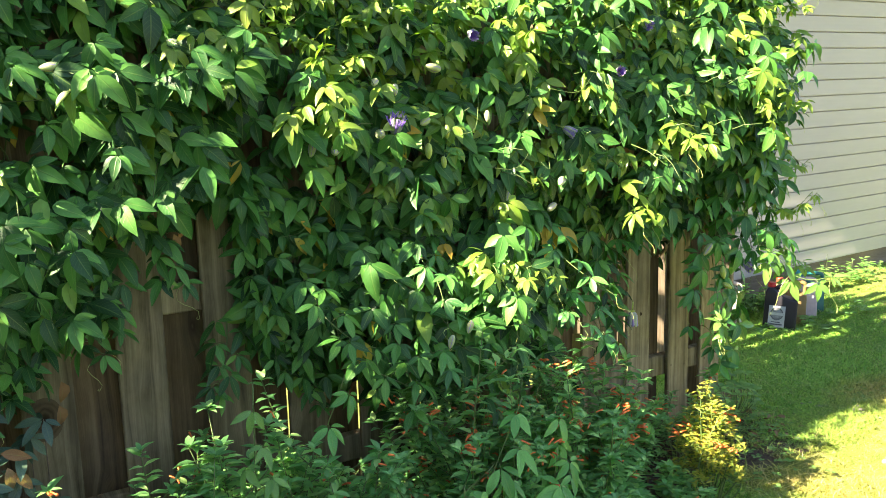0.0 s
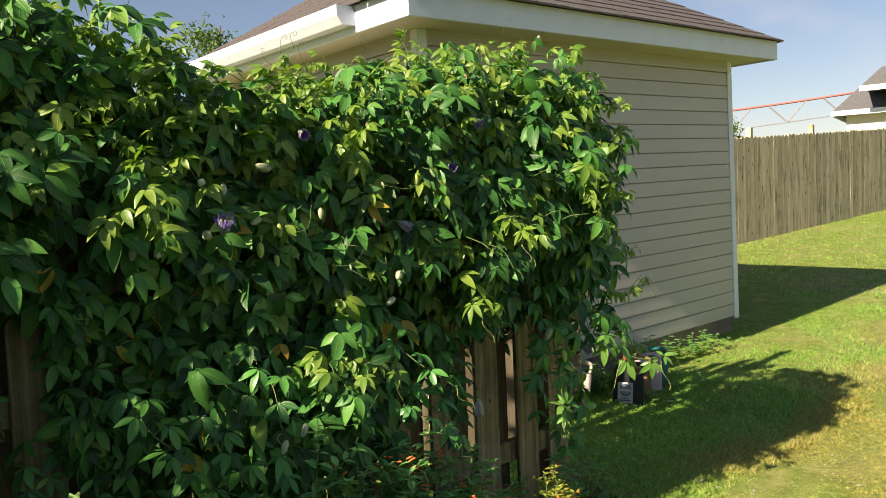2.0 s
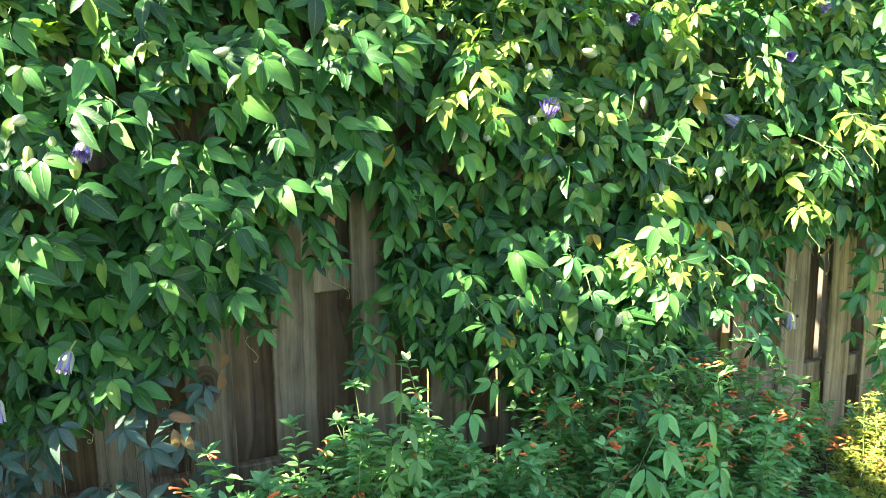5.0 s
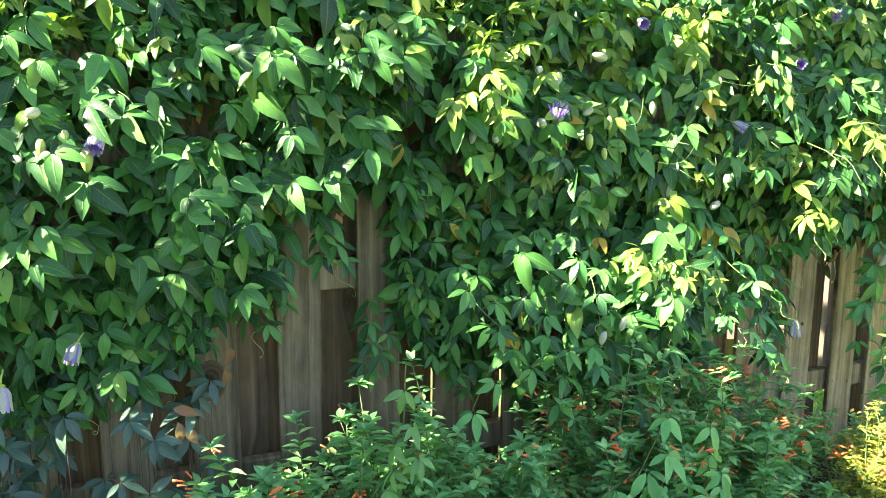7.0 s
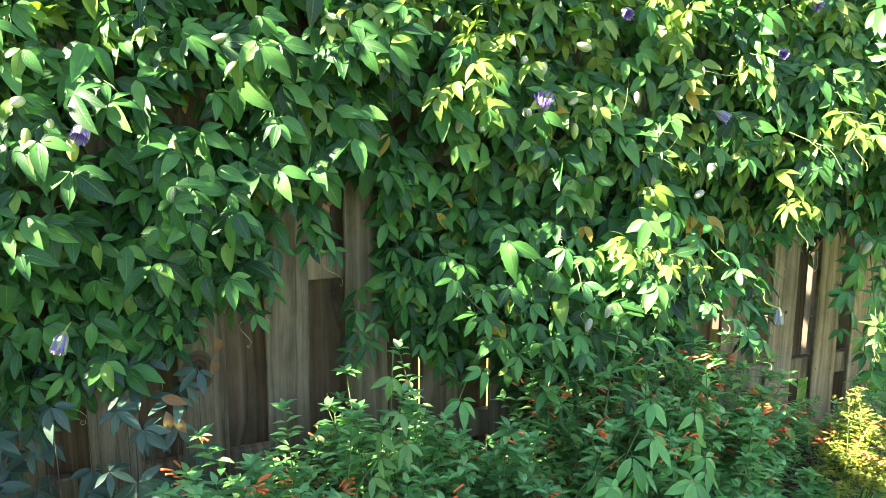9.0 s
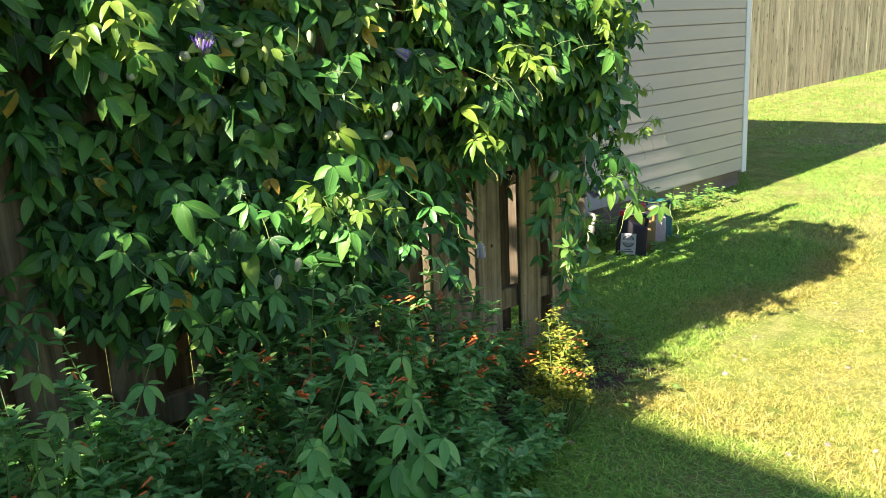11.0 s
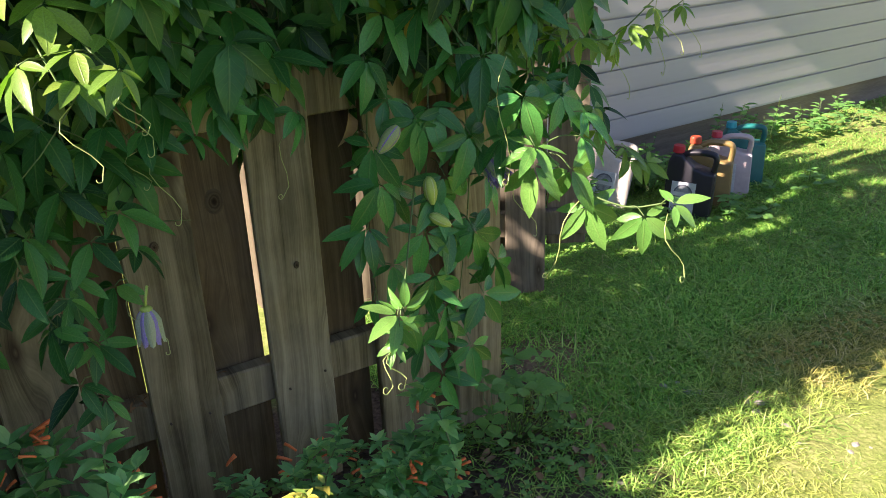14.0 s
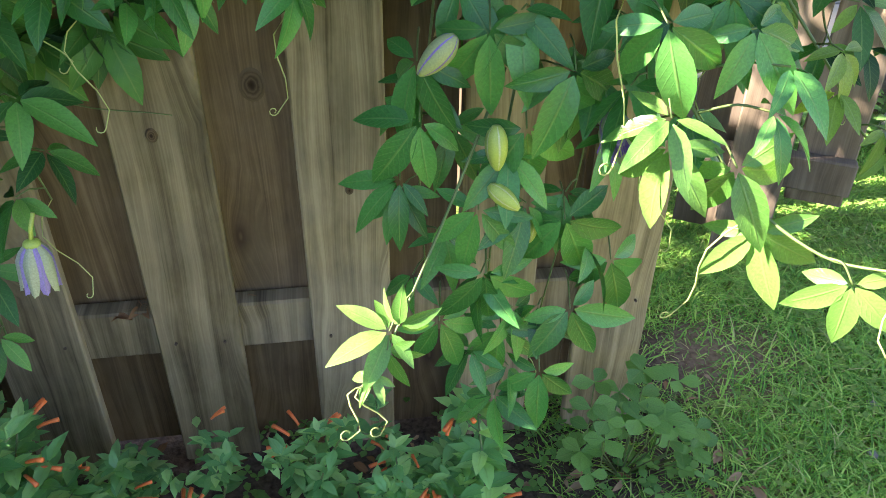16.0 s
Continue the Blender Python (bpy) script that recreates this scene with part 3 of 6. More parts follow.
def build_shed():
    shed = tagged(empty("shed", pose(SHED_X0 - 0.12, SHED_Y0 + 0.075, -0.07, 0, -1.3, SHED_TURN)), "beige vinyl-sided shed with white fascia and brown shingle roof", "shed")
    w, d = 3.54, SHED_Y1 - SHED_Y0
    part("wall", box(0.0, 0.001, SIDING_Z, w, d, EAVE_Z + 0.02, 0), M_SIDING, shed)
    bm = siding_course(w - 0.05)
    me = bpy.data.meshes.new("siding_course")
    bm.to_mesh(me)
    bm.free()
    me.materials.append(M_SIDING)
    bm = siding_course(d - 0.05)
    side = bpy.data.meshes.new("siding_course")
    bm.to_mesh(side)
    bm.free()
    side.materials.append(M_SIDING)
    for i in range(COURSES):
        mesh_ob("siding_course", me, None, shed, m=pose(0, 0, SIDING_Z + i * COURSE))
        mesh_ob("siding_course", side, None, shed, m=pose(0, d, SIDING_Z + i * COURSE, 0, 0, -90))
        mesh_ob("siding_course", side, None, shed, m=pose(w, 0.0, SIDING_Z + i * COURSE, 0, 0, 90))
    part("corner_trim", box(w - 0.052, -0.022, SIDING_Z - 0.03, w + 0.022, 0.05, EAVE_Z), M_TRIM, shed, "white corner trim")
    part("corner_trim", box(-0.022, -0.022, SIDING_Z - 0.03, 0.05, 0.05, EAVE_Z), M_TRIM, shed, "white corner trim")
    part("skirt_board", box(0.03, 0.02, 0.0, w - 0.03, 0.06, SIDING_Z + 0.01), M_SKIRT, shed, "dark weathered skirt board")
    part("skirt_board", box(w - 0.07, 0.03, 0.0, w - 0.03, d, SIDING_Z + 0.01), M_SKIRT, shed, "dark weathered skirt board")
    x0, x1, y0, y1 = -OVER, w + 0.29, -OVER, d + OVER
    part("soffit", box(x0 + 0.02, y0 + 0.02, EAVE_Z, x1 - 0.02, y1 - 0.02, EAVE_Z + 0.012, 0), M_SOFFIT, shed, "cream soffit panel")
    fh = 0.148
    part("fascia", box(x0, y0, EAVE_Z - 0.012, x1, y0 + 0.02, EAVE_Z + fh, 0.002), M_TRIM, shed, "white fascia board")
    part("fascia", box(x0, y0 + 0.021, EAVE_Z - 0.012, x0 + 0.02, y1 - 0.021, EAVE_Z + fh, 0.002), M_TRIM, shed, "white fascia board")
    part("fascia", box(x1 - 0.02, y0 + 0.021, EAVE_Z - 0.012, x1, y1 - 0.021, EAVE_Z + fh, 0.002), M_TRIM, shed, "white fascia board")
    part("fascia", box(x0, y1 - 0.02, EAVE_Z - 0.012, x1, y1, EAVE_Z + fh, 0.002), M_TRIM, shed, "white fascia board")
    # gutter along the west eave
    gp = [(0, 0), (-0.09, 0.0), (-0.125, 0.05), (-0.125, 0.11), (-0.118, 0.11), (-0.118, 0.052), (-0.086, 0.006), (0, 0.006)]
    part("gutter", extruded(gp, y0 + 0.52, y1, lambda u, v, s: (x0 - 0.002 + u, s, EAVE_Z + 0.03 + v)), M_TRIM, shed, "white metal gutter")
    part("gutter_cap", extruded([(0, 0), (-0.09, 0), (-0.125, 0.05), (-0.125, 0.11), (0, 0.11)], y0 + 0.505, y0 + 0.519, lambda u, v, s: (x0 - 0.002 + u, s, EAVE_Z + 0.03 + v)), M_TRIM, shed, "white gutter end cap")
    # hip roof with lapped shingle tabs
    rx0, rx1, ry0, ry1, rz = x0 - 0.03, x1 + 0.03, y0 - 0.03, y1 + 0.03, EAVE_Z + fh + 0.004
    half, pitch = (ry1 - ry0) / 2, 0.60
    top = rz + half * pitch
    ridge0, ridge1, ym = rx0 + half, rx1 - half, (ry0 + ry1) / 2
    bm = bmesh.new()
    c = [bm.verts.new(p) for p in ((rx0, ry0, rz), (rx1, ry0, rz), (rx1, ry1, rz), (rx0, ry1, rz), (ridge0, ym, top), (ridge1, ym, top))]
    for f in ((0, 1, 5, 4), (1, 2, 5), (2, 3, 4, 5), (3, 0, 4), (3, 2, 1, 0)):
        bm.faces.new([c[i] for i in f])
    part("roof", bm, M_SHINGLE, shed, "brown asphalt shingle roof")
    rng = random.Random(5)
    bm = bmesh.new()
    n_rows, lap = 13, half / 13

    def slope_strip(p0, p1, inward, k):
        """Tabs of one course: from p0 to p1 along the eave, inward up the slope."""
        a, b = Vector(p0), Vector(p1)
        along = (b - a).normalized()
        inw = Vector(inward)
        lo = a + inw * lap * k + along * lap * k
        hi = b + inw * lap * k - along * lap * k
        length, s = (hi - lo).length, -rng.uniform(0, 0.3)
        if (hi - lo).dot(along) <= 0.05:
            return
        while s < length:
            e = min(s + 0.30, length) - 0.006
            s0 = max(s, 0)
            if e > s0 + 0.02:
                th = 0.010 + rng.uniform(0, 0.004)
                pts = []
                for q, up, z in ((s0, -0.02, th), (e, -0.02, th), (e, lap * 1.05, 0.003), (s0, lap * 1.05, 0.003)):
                    q2 = min(max(q, (up if up > 0 else 0)), length - (up if up > 0 else 0))
                    p = lo + along * q2 + inw * up
                    pts.append((p.x, p.y, rz + (lap * k + up) * pitch + z))
                t = [bm.verts.new(p) for p in pts]
                g = [bm.verts.new((p[0], p[1], p[2] - th)) for p in pts[:2]]
                bm.faces.new(t)
                bm.faces.new((g[0], g[1], t[1], t[0]))
            s += 0.30

    for k in range(n_rows):
        slope_strip((rx0, ry0, 0), (rx1, ry0, 0), (0, 1, 0), k)
        slope_strip((rx0, ry1, 0), (rx0, ry0, 0), (1, 0, 0), k)
        slope_strip((rx1, ry0, 0), (rx1, ry1, 0), (-1, 0, 0), k)
    bmesh.ops.recalc_face_normals(bm, faces=bm.faces)
    tagged(part("shingles", bm, M_SHINGLE, shed, "lapped brown asphalt shingles"), kind="stuff")


build_shed()


# ---- unseen house behind the camera, added so that its eave shades the fence ----
def build_house():
    tan = 0.67
    ez = 4.5
    ex = 2.95 - ez / tan
    wall = part("wall_west", box(ex - 0.75, -7.0, 0.0, ex - 0.45, 2.2, ez + 0.05, 0), M_SIDING)
    tagged(wall, "unseen beige sided house wall added behind the camera", "wall", kind="structure")
    bm = extruded([(ex - 6, ez + 2.2), (ex, ez + 0.0), (ex, ez - 0.16), (ex - 0.4, ez - 0.16), (ex - 6, ez - 0.16)], -7.4, 2.24, lambda u, v, s: (u, s, v))
    tagged(part("roof_west", bm, M_SHINGLE), "unseen brown shingle house eave added to shade the fence", "roof", kind="structure")


build_house()


# ---- far fence ----
def build_far_fence():
    rng = random.Random(8)
    fence = tagged(empty("privacy_fence", pose(0, 0, 0)), "tall sunlit wooden dog-ear privacy fence across the lawn", "fence")
    me = board_mesh("fence_board", 0.1415, 0.016, 1.83, M_FAR_FENCE, dog=0.03)
    x = -4.0
    for i in range(230):
        x += 0.1425
        y = 7.0 - 0.02 * (x - 13)
        mesh_ob("fence_board", me, None, fence, m=pose(x, y + rng.uniform(-0.0012, 0.0012), ground_z(x) - 0.02 + rng.uniform(-0.012, 0.012), 0, rng.uniform(-0.15, 0.15), -1.15 + rng.uniform(-1.2, 0.3)))
    for k in range(13):
        px = -4.0 + 2.4 * k + 1.1
        part("post", box(px, 7.06 - 0.02 * (px - 13), 0, px + 0.09, 7.15 - 0.02 * (px - 13), ground_z(px) + (1.98 if k in (7, 8) else 1.7)), M_FAR_FENCE, fence)


build_far_fence()

# ---- climbing vine ----
VINE_LOW = ((-2.4, 0.45), (0.0, 0.56), (0.16, 0.6), (0.3, 0.58), (0.41, 0.62), (0.5, 0.67), (0.61, 0.72), (0.69, 0.78), (0.81, 0.84), (0.92, 0.98), (0.97, 1.15), (1.16, 1.15), (1.2, 0.9),
            (1.27, 0.66), (1.5, 0.58), (1.65, 0.42), (2.25, 0.42), (2.36, 0.62), (2.45, 0.76), (2.55, 0.8), (2.75, 0.84), (2.86, 0.9), (2.95, 0.97), (3.05, 0.9), (3.3, 0.88), (3.5, 0.9), (3.68, 1.1))
VINE_TOP = ((-2.4, 2.16), (0.0, 2.16), (0.7, 2.12), (1.18, 2.03), (1.3, 2.03), (1.5, 1.95), (1.74, 1.84), (2.06, 1.82), (2.3, 1.9), (2.55, 1.98), (3.0, 2.01), (3.3, 2.02), (3.5, 1.95), (3.62, 1.84), (3.68, 1.65))


def curve_at(table, x):
    return float(np.interp(x, [a for a, _ in table], [b for _, b in table]))


def vine_front(x, z):
    """How far the vine's face stands out."""
    low = math.exp(-(((x - 1.8) / 0.36) ** 2)) * math.exp(-(((z - 0.78) / 0.24) ** 2))
    s = min(max((z - 0.55) / 0.45, 0), 1)
    east = min(max((x - 1.9) / 0.5, 0), 1)
    y = 2.59 - 0.09 * s - 0.30 * low - 0.06 * min(max((z - 0.95) / 0.3, 0), 1) + 0.19 * min(max((z - 1.3) / 0.6, 0), 1) + east * (0.10 * s - 0.24 * min(max((z - 1.02) / 0.2, 0), 1) + 0.1 * min(max((z - 1.45) / 0.45, 0), 1))
    up = min(max((z - 1.1) / 0.4, 0), 1)
    y += 0.16 * math.exp(-(((x - 1.12) / 0.2) ** 2) - ((z - 0.98) / 0.26) ** 2)
    y += 0.22 * math.exp(-(((x - 2.9) / 0.2) ** 2) - ((z - 1.12) / 0.17) ** 2)
    y += (0.14 - 0.06 * up) * noise.noise((x * 2.3, z * 2.3, 4.0)) + (0.12 - 0.03 * up) * noise.noise((x * 5.5, z * 5.5, 9.0))
    y -= up * 0.04 * (min(x, 2.7) - 1.1)
    y += 0.2 * min(max((x - 3.2) / 0.3, 0), 1)
    top = curve_at(VINE_TOP, x)
    y += 0.25 * max(0, 1 - (top - z) / 0.22) ** 2
    return y


def in_sun_lane(x, y, z):
    """The open strip before the vine through which the low sun reaches the end of the fence."""
    return 1.6 < x < 3.1 and y < 2.38 - 0.07 * (x - 1.6) and 0.26 < z - 0.67 * (3.3 - x) < 1.25


def bend(points, steps):
    """Points along a smooth curve through the given ones."""
    p = [Vector(q) for q in points]
    p = [2 * p[0] - p[1], *p, 2 * p[-1] - p[-2]]
    out = []
    for i in range(1, len(p) - 2):
        for k in range(steps):
            t = k / steps
            a, b, c, d = p[i - 1], p[i], p[i + 1], p[i + 2]
            out.append(0.5 * ((2 * b) + (c - a) * t + (2 * a - 5 * b + 4 * c - d) * t * t + (3 * b - a - 3 * c + d) * t ** 3))
    out.append(p[-2])
    return out


def coil(at, way, length, turns, r):
    """A hanging tendril that ends in a spiral."""
    at, way = Vector(at), Vector(way).normalized()
    side = way.cross(Vector((0.2, -1, 0.1))).normalized()
    pts = [at + way * length * k / 6 + side * 0.02 * math.sin(k * 0.9) for k in range(7)]
    c = pts[-1] + side * r
    for k in range(1, int(turns * 9)):
        a = 2 * math.pi * k / 9
        rr = r * (1 - 0.6 * k / (turns * 9))
        pts.append(c - side * rr * math.cos(a) + way * rr * math.sin(a))
    return pts


def matrix_of(m34):
    return Matrix([*m34.tolist(), (0, 0, 0, 1)])


LEAF_KINDS = {}


def leaf_kinds(material, fan=FAN5):
    key = (material.name, len(fan))
    if key not in LEAF_KINDS:
        rng = random.Random(len(LEAF_KINDS) + 40)
        LEAF_KINDS[key] = []
        for _ in range(9):
            me = spread("leaf", leaflet(7, rng.uniform(0.32, 0.40), rng.uniform(0.14, 0.34), rng.uniform(0.2, 0.4), rng.uniform(0.4, 0.48)), hand_of((0, 0, 0), (0, 1, 0), (0, 0, 1), 1.0, rng, fan))
            me.materials.append(material)
            LEAF_KINDS[key].append(me)
    return LEAF_KINDS[key]


def branch(thing, points, count, size, material, rng, tendrils=1, thick=0.0022, droop=0.55):
    """A shoot: stem, alternating compound leaves growing smaller to the tip, tendrils."""
    pts = bend(points, 8)
    bm = add_tube(bmesh.new(), pts, thick, thick * 0.5)
    for k in range(count):
        f = (k + 0.6) / count
        p = pts[min(int(f * (len(pts) - 1)), len(pts) - 1)]
        d = (pts[min(int(f * (len(pts) - 1)) + 1, len(pts) - 1)] - pts[max(int(f * (len(pts) - 1)) - 1, 0)]).normalized()
        out = Vector((0.5 if k % 2 else -0.5, -0.75, 0.15)) + Vector((rng.gauss(0, 0.2), rng.gauss(0, 0.2), rng.gauss(0, 0.2)))
        out = (out - 0.4 * out.dot(d) * d).normalized()
        s = size * (1.1 - 0.35 * f) * rng.uniform(0.85, 1.1)
        hub = p + out * s * 0.55
        add_tube(bm, [p, p + out * s * 0.3 + Vector((0, 0, s * 0.06)), hub], 0.0012, 0.001, 4)
        tip = out * 0.7 + Vector((rng.gauss(0, 0.2), 0, -droop))
        n = Vector((out.x * 0.6 + rng.gauss(0, 0.35), -0.5 + rng.gauss(0, 0.25), 0.8))
        mesh_ob("leaf", rng.choice(leaf_kinds(material, FAN5 if rng.random() < 0.8 else FAN3)), None, thing, m=matrix_of(frame_of(hub, tip, n, s)))
    part("stem", bm, M_STEM, thing, smooth=True)
    for k in range(tendrils if rng.random() < 0.55 else 0):
        p = pts[-1] if k == 0 else rng.choice(pts[len(pts) // 2:])
        way = Vector((rng.uniform(-0.5, 0.5), rng.uniform(-0.5, 0), -1))
        part("tendril", add_tube(bmesh.new(), coil(p, way, rng.uniform(0.05, 0.12), rng.uniform(0.5, 1.3), rng.uniform(0.003, 0.007)), 0.0008, 0.0006, 4), M_TENDRIL, thing, "pale green curling tendril", smooth=True)


def petal_bell(name, turn, radius, half, material):
    """Five broad blunt petals hanging as a half-shut bell, round the origin, downward."""
    bm = bmesh.new()
    layer = bm.loops.layers.uv.new("UVMap")
    for k in range(5):
        rows = []
        for j in range(7):
            v = j / 6
            r = radius * (0.35 + 0.65 * math.sin(math.pi * min(v * 1.35, 0.5)) + 0.12 * v * v)
            w = half * (0.75 + 0.25 * math.sin(math.pi * min(v * 1.2, 0.9))) * (1 if j < 5 else 0.86 if j == 5 else 0.5)
            row = []
            for i in range(5):
                u = i / 2 - 1
                a = 2 * math.pi * k / 5 + turn + u * w
                rr = r * (1 - 0.10 * u * u) + (0.02 if i == 2 else 0)
                row.append((bm.verts.new((rr * math.cos(a), rr * math.sin(a), -v * (1 if i == 2 else 0.97))), (i / 4, v)))
            rows.append(row)
        for p, q in zip(rows, rows[1:]):
            for i in range(4):
                face = bm.faces.new([c[0] for c in (p[i], q[i], q[i + 1], p[i + 1])])
                for loop, c in zip(face.loops, (p[i], q[i], q[i + 1], p[i + 1])):
                    loop[layer].uv = c[1]
    me = bpy.data.meshes.new(name)
    bm.to_mesh(me)
    bm.free()
    me.shade_smooth()
    me.materials.append(material)
    return me


def flower_meshes():
    sepals, petals = petal_bell("sepals", 0.0, 0.33, 0.46, M_PETAL), petal_bell("petals", math.pi / 5, 0.30, 0.50, M_LILAC)
    bm = bmesh.new()
    bmesh.ops.create_icosphere(bm, subdivisions=2, radius=0.17)
    for v in bm.verts:
        v.co.z = v.co.z * 0.6 - 0.02
    add_tube(bm, [(0, 0, 0.05), (0.03, 0.02, 0.3), (0.1, 0.1, 0.6)], 0.05, 0.04, 5)
    cup = bpy.data.meshes.new("calyx")
    bm.to_mesh(cup)
    bm.free()
    cup.shade_smooth()
    cup.materials.append(M_FRUIT)
    rng = random.Random(6)
    bm = bmesh.new()
    for k in range(34):
        a = 2 * math.pi * k / 34
        r = Vector((math.cos(a), math.sin(a), 0))
        o = rng.uniform(0.14, 0.36)
        add_tube(bm, [r * 0.10 + Vector((0, 0, -0.15)), r * (0.14 + 0.3 * o) + Vector((0, 0, -0.55)), r * o + Vector((0, 0, -0.8 + rng.uniform(-0.12, 0.12)))], 0.016, 0.012, 3)
    fil = bpy.data.meshes.new("filaments")
    bm.to_mesh(fil)
    bm.free()
    fil.materials.append(M_PURPLE)
    return sepals, petals, cup, fil


def bud_mesh(ridge, material, seam):
    """Five-ribbed blunt bud with narrow seams of another colour between the ribs."""
    bm = bmesh.new()
    turns = [math.radians(72 * k + d) for k in range(5) for d in (-31, 0, 31)]
    rings = []
    for i in range(9):
        s = i / 8
        r = 0.25 * math.sin(math.pi * min(0.05 + 0.92 * s ** 0.85, 0.97)) ** 0.6
        rings.append([bm.verts.new((r * (1 + (ridge if k % 3 == 1 else -ridge)) * math.cos(a), r * (1 + (ridge if k % 3 == 1 else -ridge)) * math.sin(a), -s)) for k, a in enumerate(turns)])
    for a, b in zip(rings, rings[1:]):
        for k in range(15):
            bm.faces.new((a[k], b[k], b[(k + 1) % 15], a[(k + 1) % 15])).material_index = 1 if k % 3 == 2 else 0
    bm.faces.new(rings[0])
    bm.faces.new(rings[-1][::-1])
    bmesh.ops.recalc_face_normals(bm, faces=bm.faces)
    me = bpy.data.meshes.new("bud")
    bm.to_mesh(me)
    bm.free()
    me.shade_smooth()
    me.materials.append(material)
    me.materials.append(seam)
    return me


def build_vine():
    rng = random.Random(11)
    vine = tagged(empty("passion_flower_vine", pose(0, 0, 0)), "dense passion flower vine covering the wooden fence", "vine")
    blades, young, yellow, near, dead = [], [], [], [], []
    stems = bmesh.new()

    def add_leaf(x, y, z, n, tip, size, up=0.0, sheltered=False):
        if in_sun_lane(x, y, z):
            y = 2.38 - 0.07 * (x - 1.6) + 0.04 * rng.random()
        fan = FAN5 if rng.random() < 0.7 else FAN3
        leaf = hand_of((x, y, z), tip, n, size, rng, fan)
        hi = curve_at(VINE_TOP, x)
        if z < 1.5 and rng.random() < 0.006:
            yellow.extend(leaf[1:3])
        # leaves near the top more often get the sunlit colour
        elif not sheltered and z > hi - 0.75 and rng.random() < (0.10 if x < 1.5 else 0.27) + 0.2 * up:
            young.extend([m * np.array([0.8, 0.8, 0.8, 1]) for m in leaf])
        elif not sheltered and x > 2.35 and z < 1.5 and len(near) < 180:
            near.append(((x, y, z), tip, n, size, fan))
        else:
            blades.extend(leaf)

    count = 0
    while count < 7000:
        x = rng.uniform(-2.2, 3.68)
        lo, hi = curve_at(VINE_LOW, x), curve_at(VINE_TOP, x)
        z = rng.uniform(lo, hi)
        gap = noise.noise((x * 3.1, z * 3.1, 1.7))
        if ((x - 1.07) / 0.105) ** 2 + ((z - 1.0) / 0.2) ** 2 < 1 and rng.random() < 0.93:
            continue
        if ((x - 2.9) / 0.24) ** 2 + ((z - 1.12) / 0.2) ** 2 < 1 and rng.random() < 0.3:
            continue
        if ((x - 1.02) / 0.18) ** 2 + ((z - 1.0) / 0.25) ** 2 < 1 and rng.random() < 0.45:
            continue
        if ((x - 0.3) / 0.1) ** 2 + ((z - 1.12) / 0.09) ** 2 < 1 and rng.random() < 0.85:
            continue
        if z < 1.15 and gap < -0.25 - 0.3 * (z > 0.95) - 0.4 * (0.3 < x < 0.8 or 1.3 < x < 2.42):
            continue
        if noise.noise((x * 5.5, z * 5.5, 9.0)) > 0.22 and z < curve_at(VINE_TOP, x) - 0.15 and rng.random() < 0.7:
            continue
        if z < lo + 0.2 and rng.random() < (0.35 if not 1.2 < x < 2.42 else 0.0):
            continue
        y = vine_front(x, z) + min(rng.expovariate(1 / 0.08), 0.3) - 0.02
        up = max(0, 1 - (hi - z) / 0.35)
        if hi - z < 0.25 and rng.random() < 0.4:
            y = rng.uniform(2.35, 2.95)
        if x > 3.42:
            y = rng.uniform(2.5, 2.95)
        elif z < 1.62:
            y = min(y, 2.63)
        sunny = min(max((z - (1.0 if x < 1.5 else 1.25)) / (0.6 if x < 1.5 else 0.25), 0), 1)
        n = Vector((rng.gauss(-1.05 * sunny, 0.6) + (0.6 if x > 3.4 else 0), -0.85 + 0.3 * sunny + 0.3 * up + rng.gauss(0, 0.15), 0.72 + 0.5 * sunny + 0.4 * up + rng.gauss(0, 0.4)))
        tip = Vector((rng.gauss(0, 0.65), -0.55 - 0.3 * up, -0.62 + 0.45 * up + rng.gauss(0, 0.35)))
        add_leaf(x, y, z, n, tip, rng.uniform(0.052, 0.098) * (1 - 0.12 * up), up)
        count += 1
        if rng.random() < 0.012:
            dead.append(frame_of((x + rng.uniform(-0.05, 0.05), y + 0.03, z - 0.08), (rng.gauss(0, 0.3), -0.1, -1), (rng.gauss(0, 1), -1, 0), rng.uniform(0.05, 0.08)))
    for _ in range(1700):
        x = rng.uniform(-1.3, 3.6)
        z = rng.uniform(0.75, curve_at(VINE_TOP, x))
        y = rng.uniform(2.76, 2.95 + 0.3 * min(1, max(0, (z - 1.0) / 0.8)))
        add_leaf(x, y, z, Vector((rng.gauss(0, 0.5), 0.8, 0.6)), Vector((rng.gauss(0, 0.5), 0.3, -0.9)), rng.uniform(0.075, 0.12), 0, True)
    # loose sprays above the top and off the end
    for _ in range(70):
        x = rng.uniform(-0.9, 3.62)
        z = curve_at(VINE_TOP, x) - 0.06
        if x > 3.35:
            z = rng.uniform(1.0, 1.85)
        p = Vector((x, rng.uniform(2.45, 2.8), z))
        side = 1.0 if x > 3.35 else 0.0
        d = Vector((rng.gauss(0.1, 0.45) + side, rng.gauss(-0.25, 0.4), rng.uniform(0.3, 1.0) - 0.7 * side)).normalized()
        ln = rng.uniform(0.06, 0.17)
        pts = [p + d * ln * k / 5 + Vector((0, 0, -0.25 * ln * (k / 5) ** 2)) for k in range(6)]
        add_tube(stems, pts, 0.002, 0.001, 4)
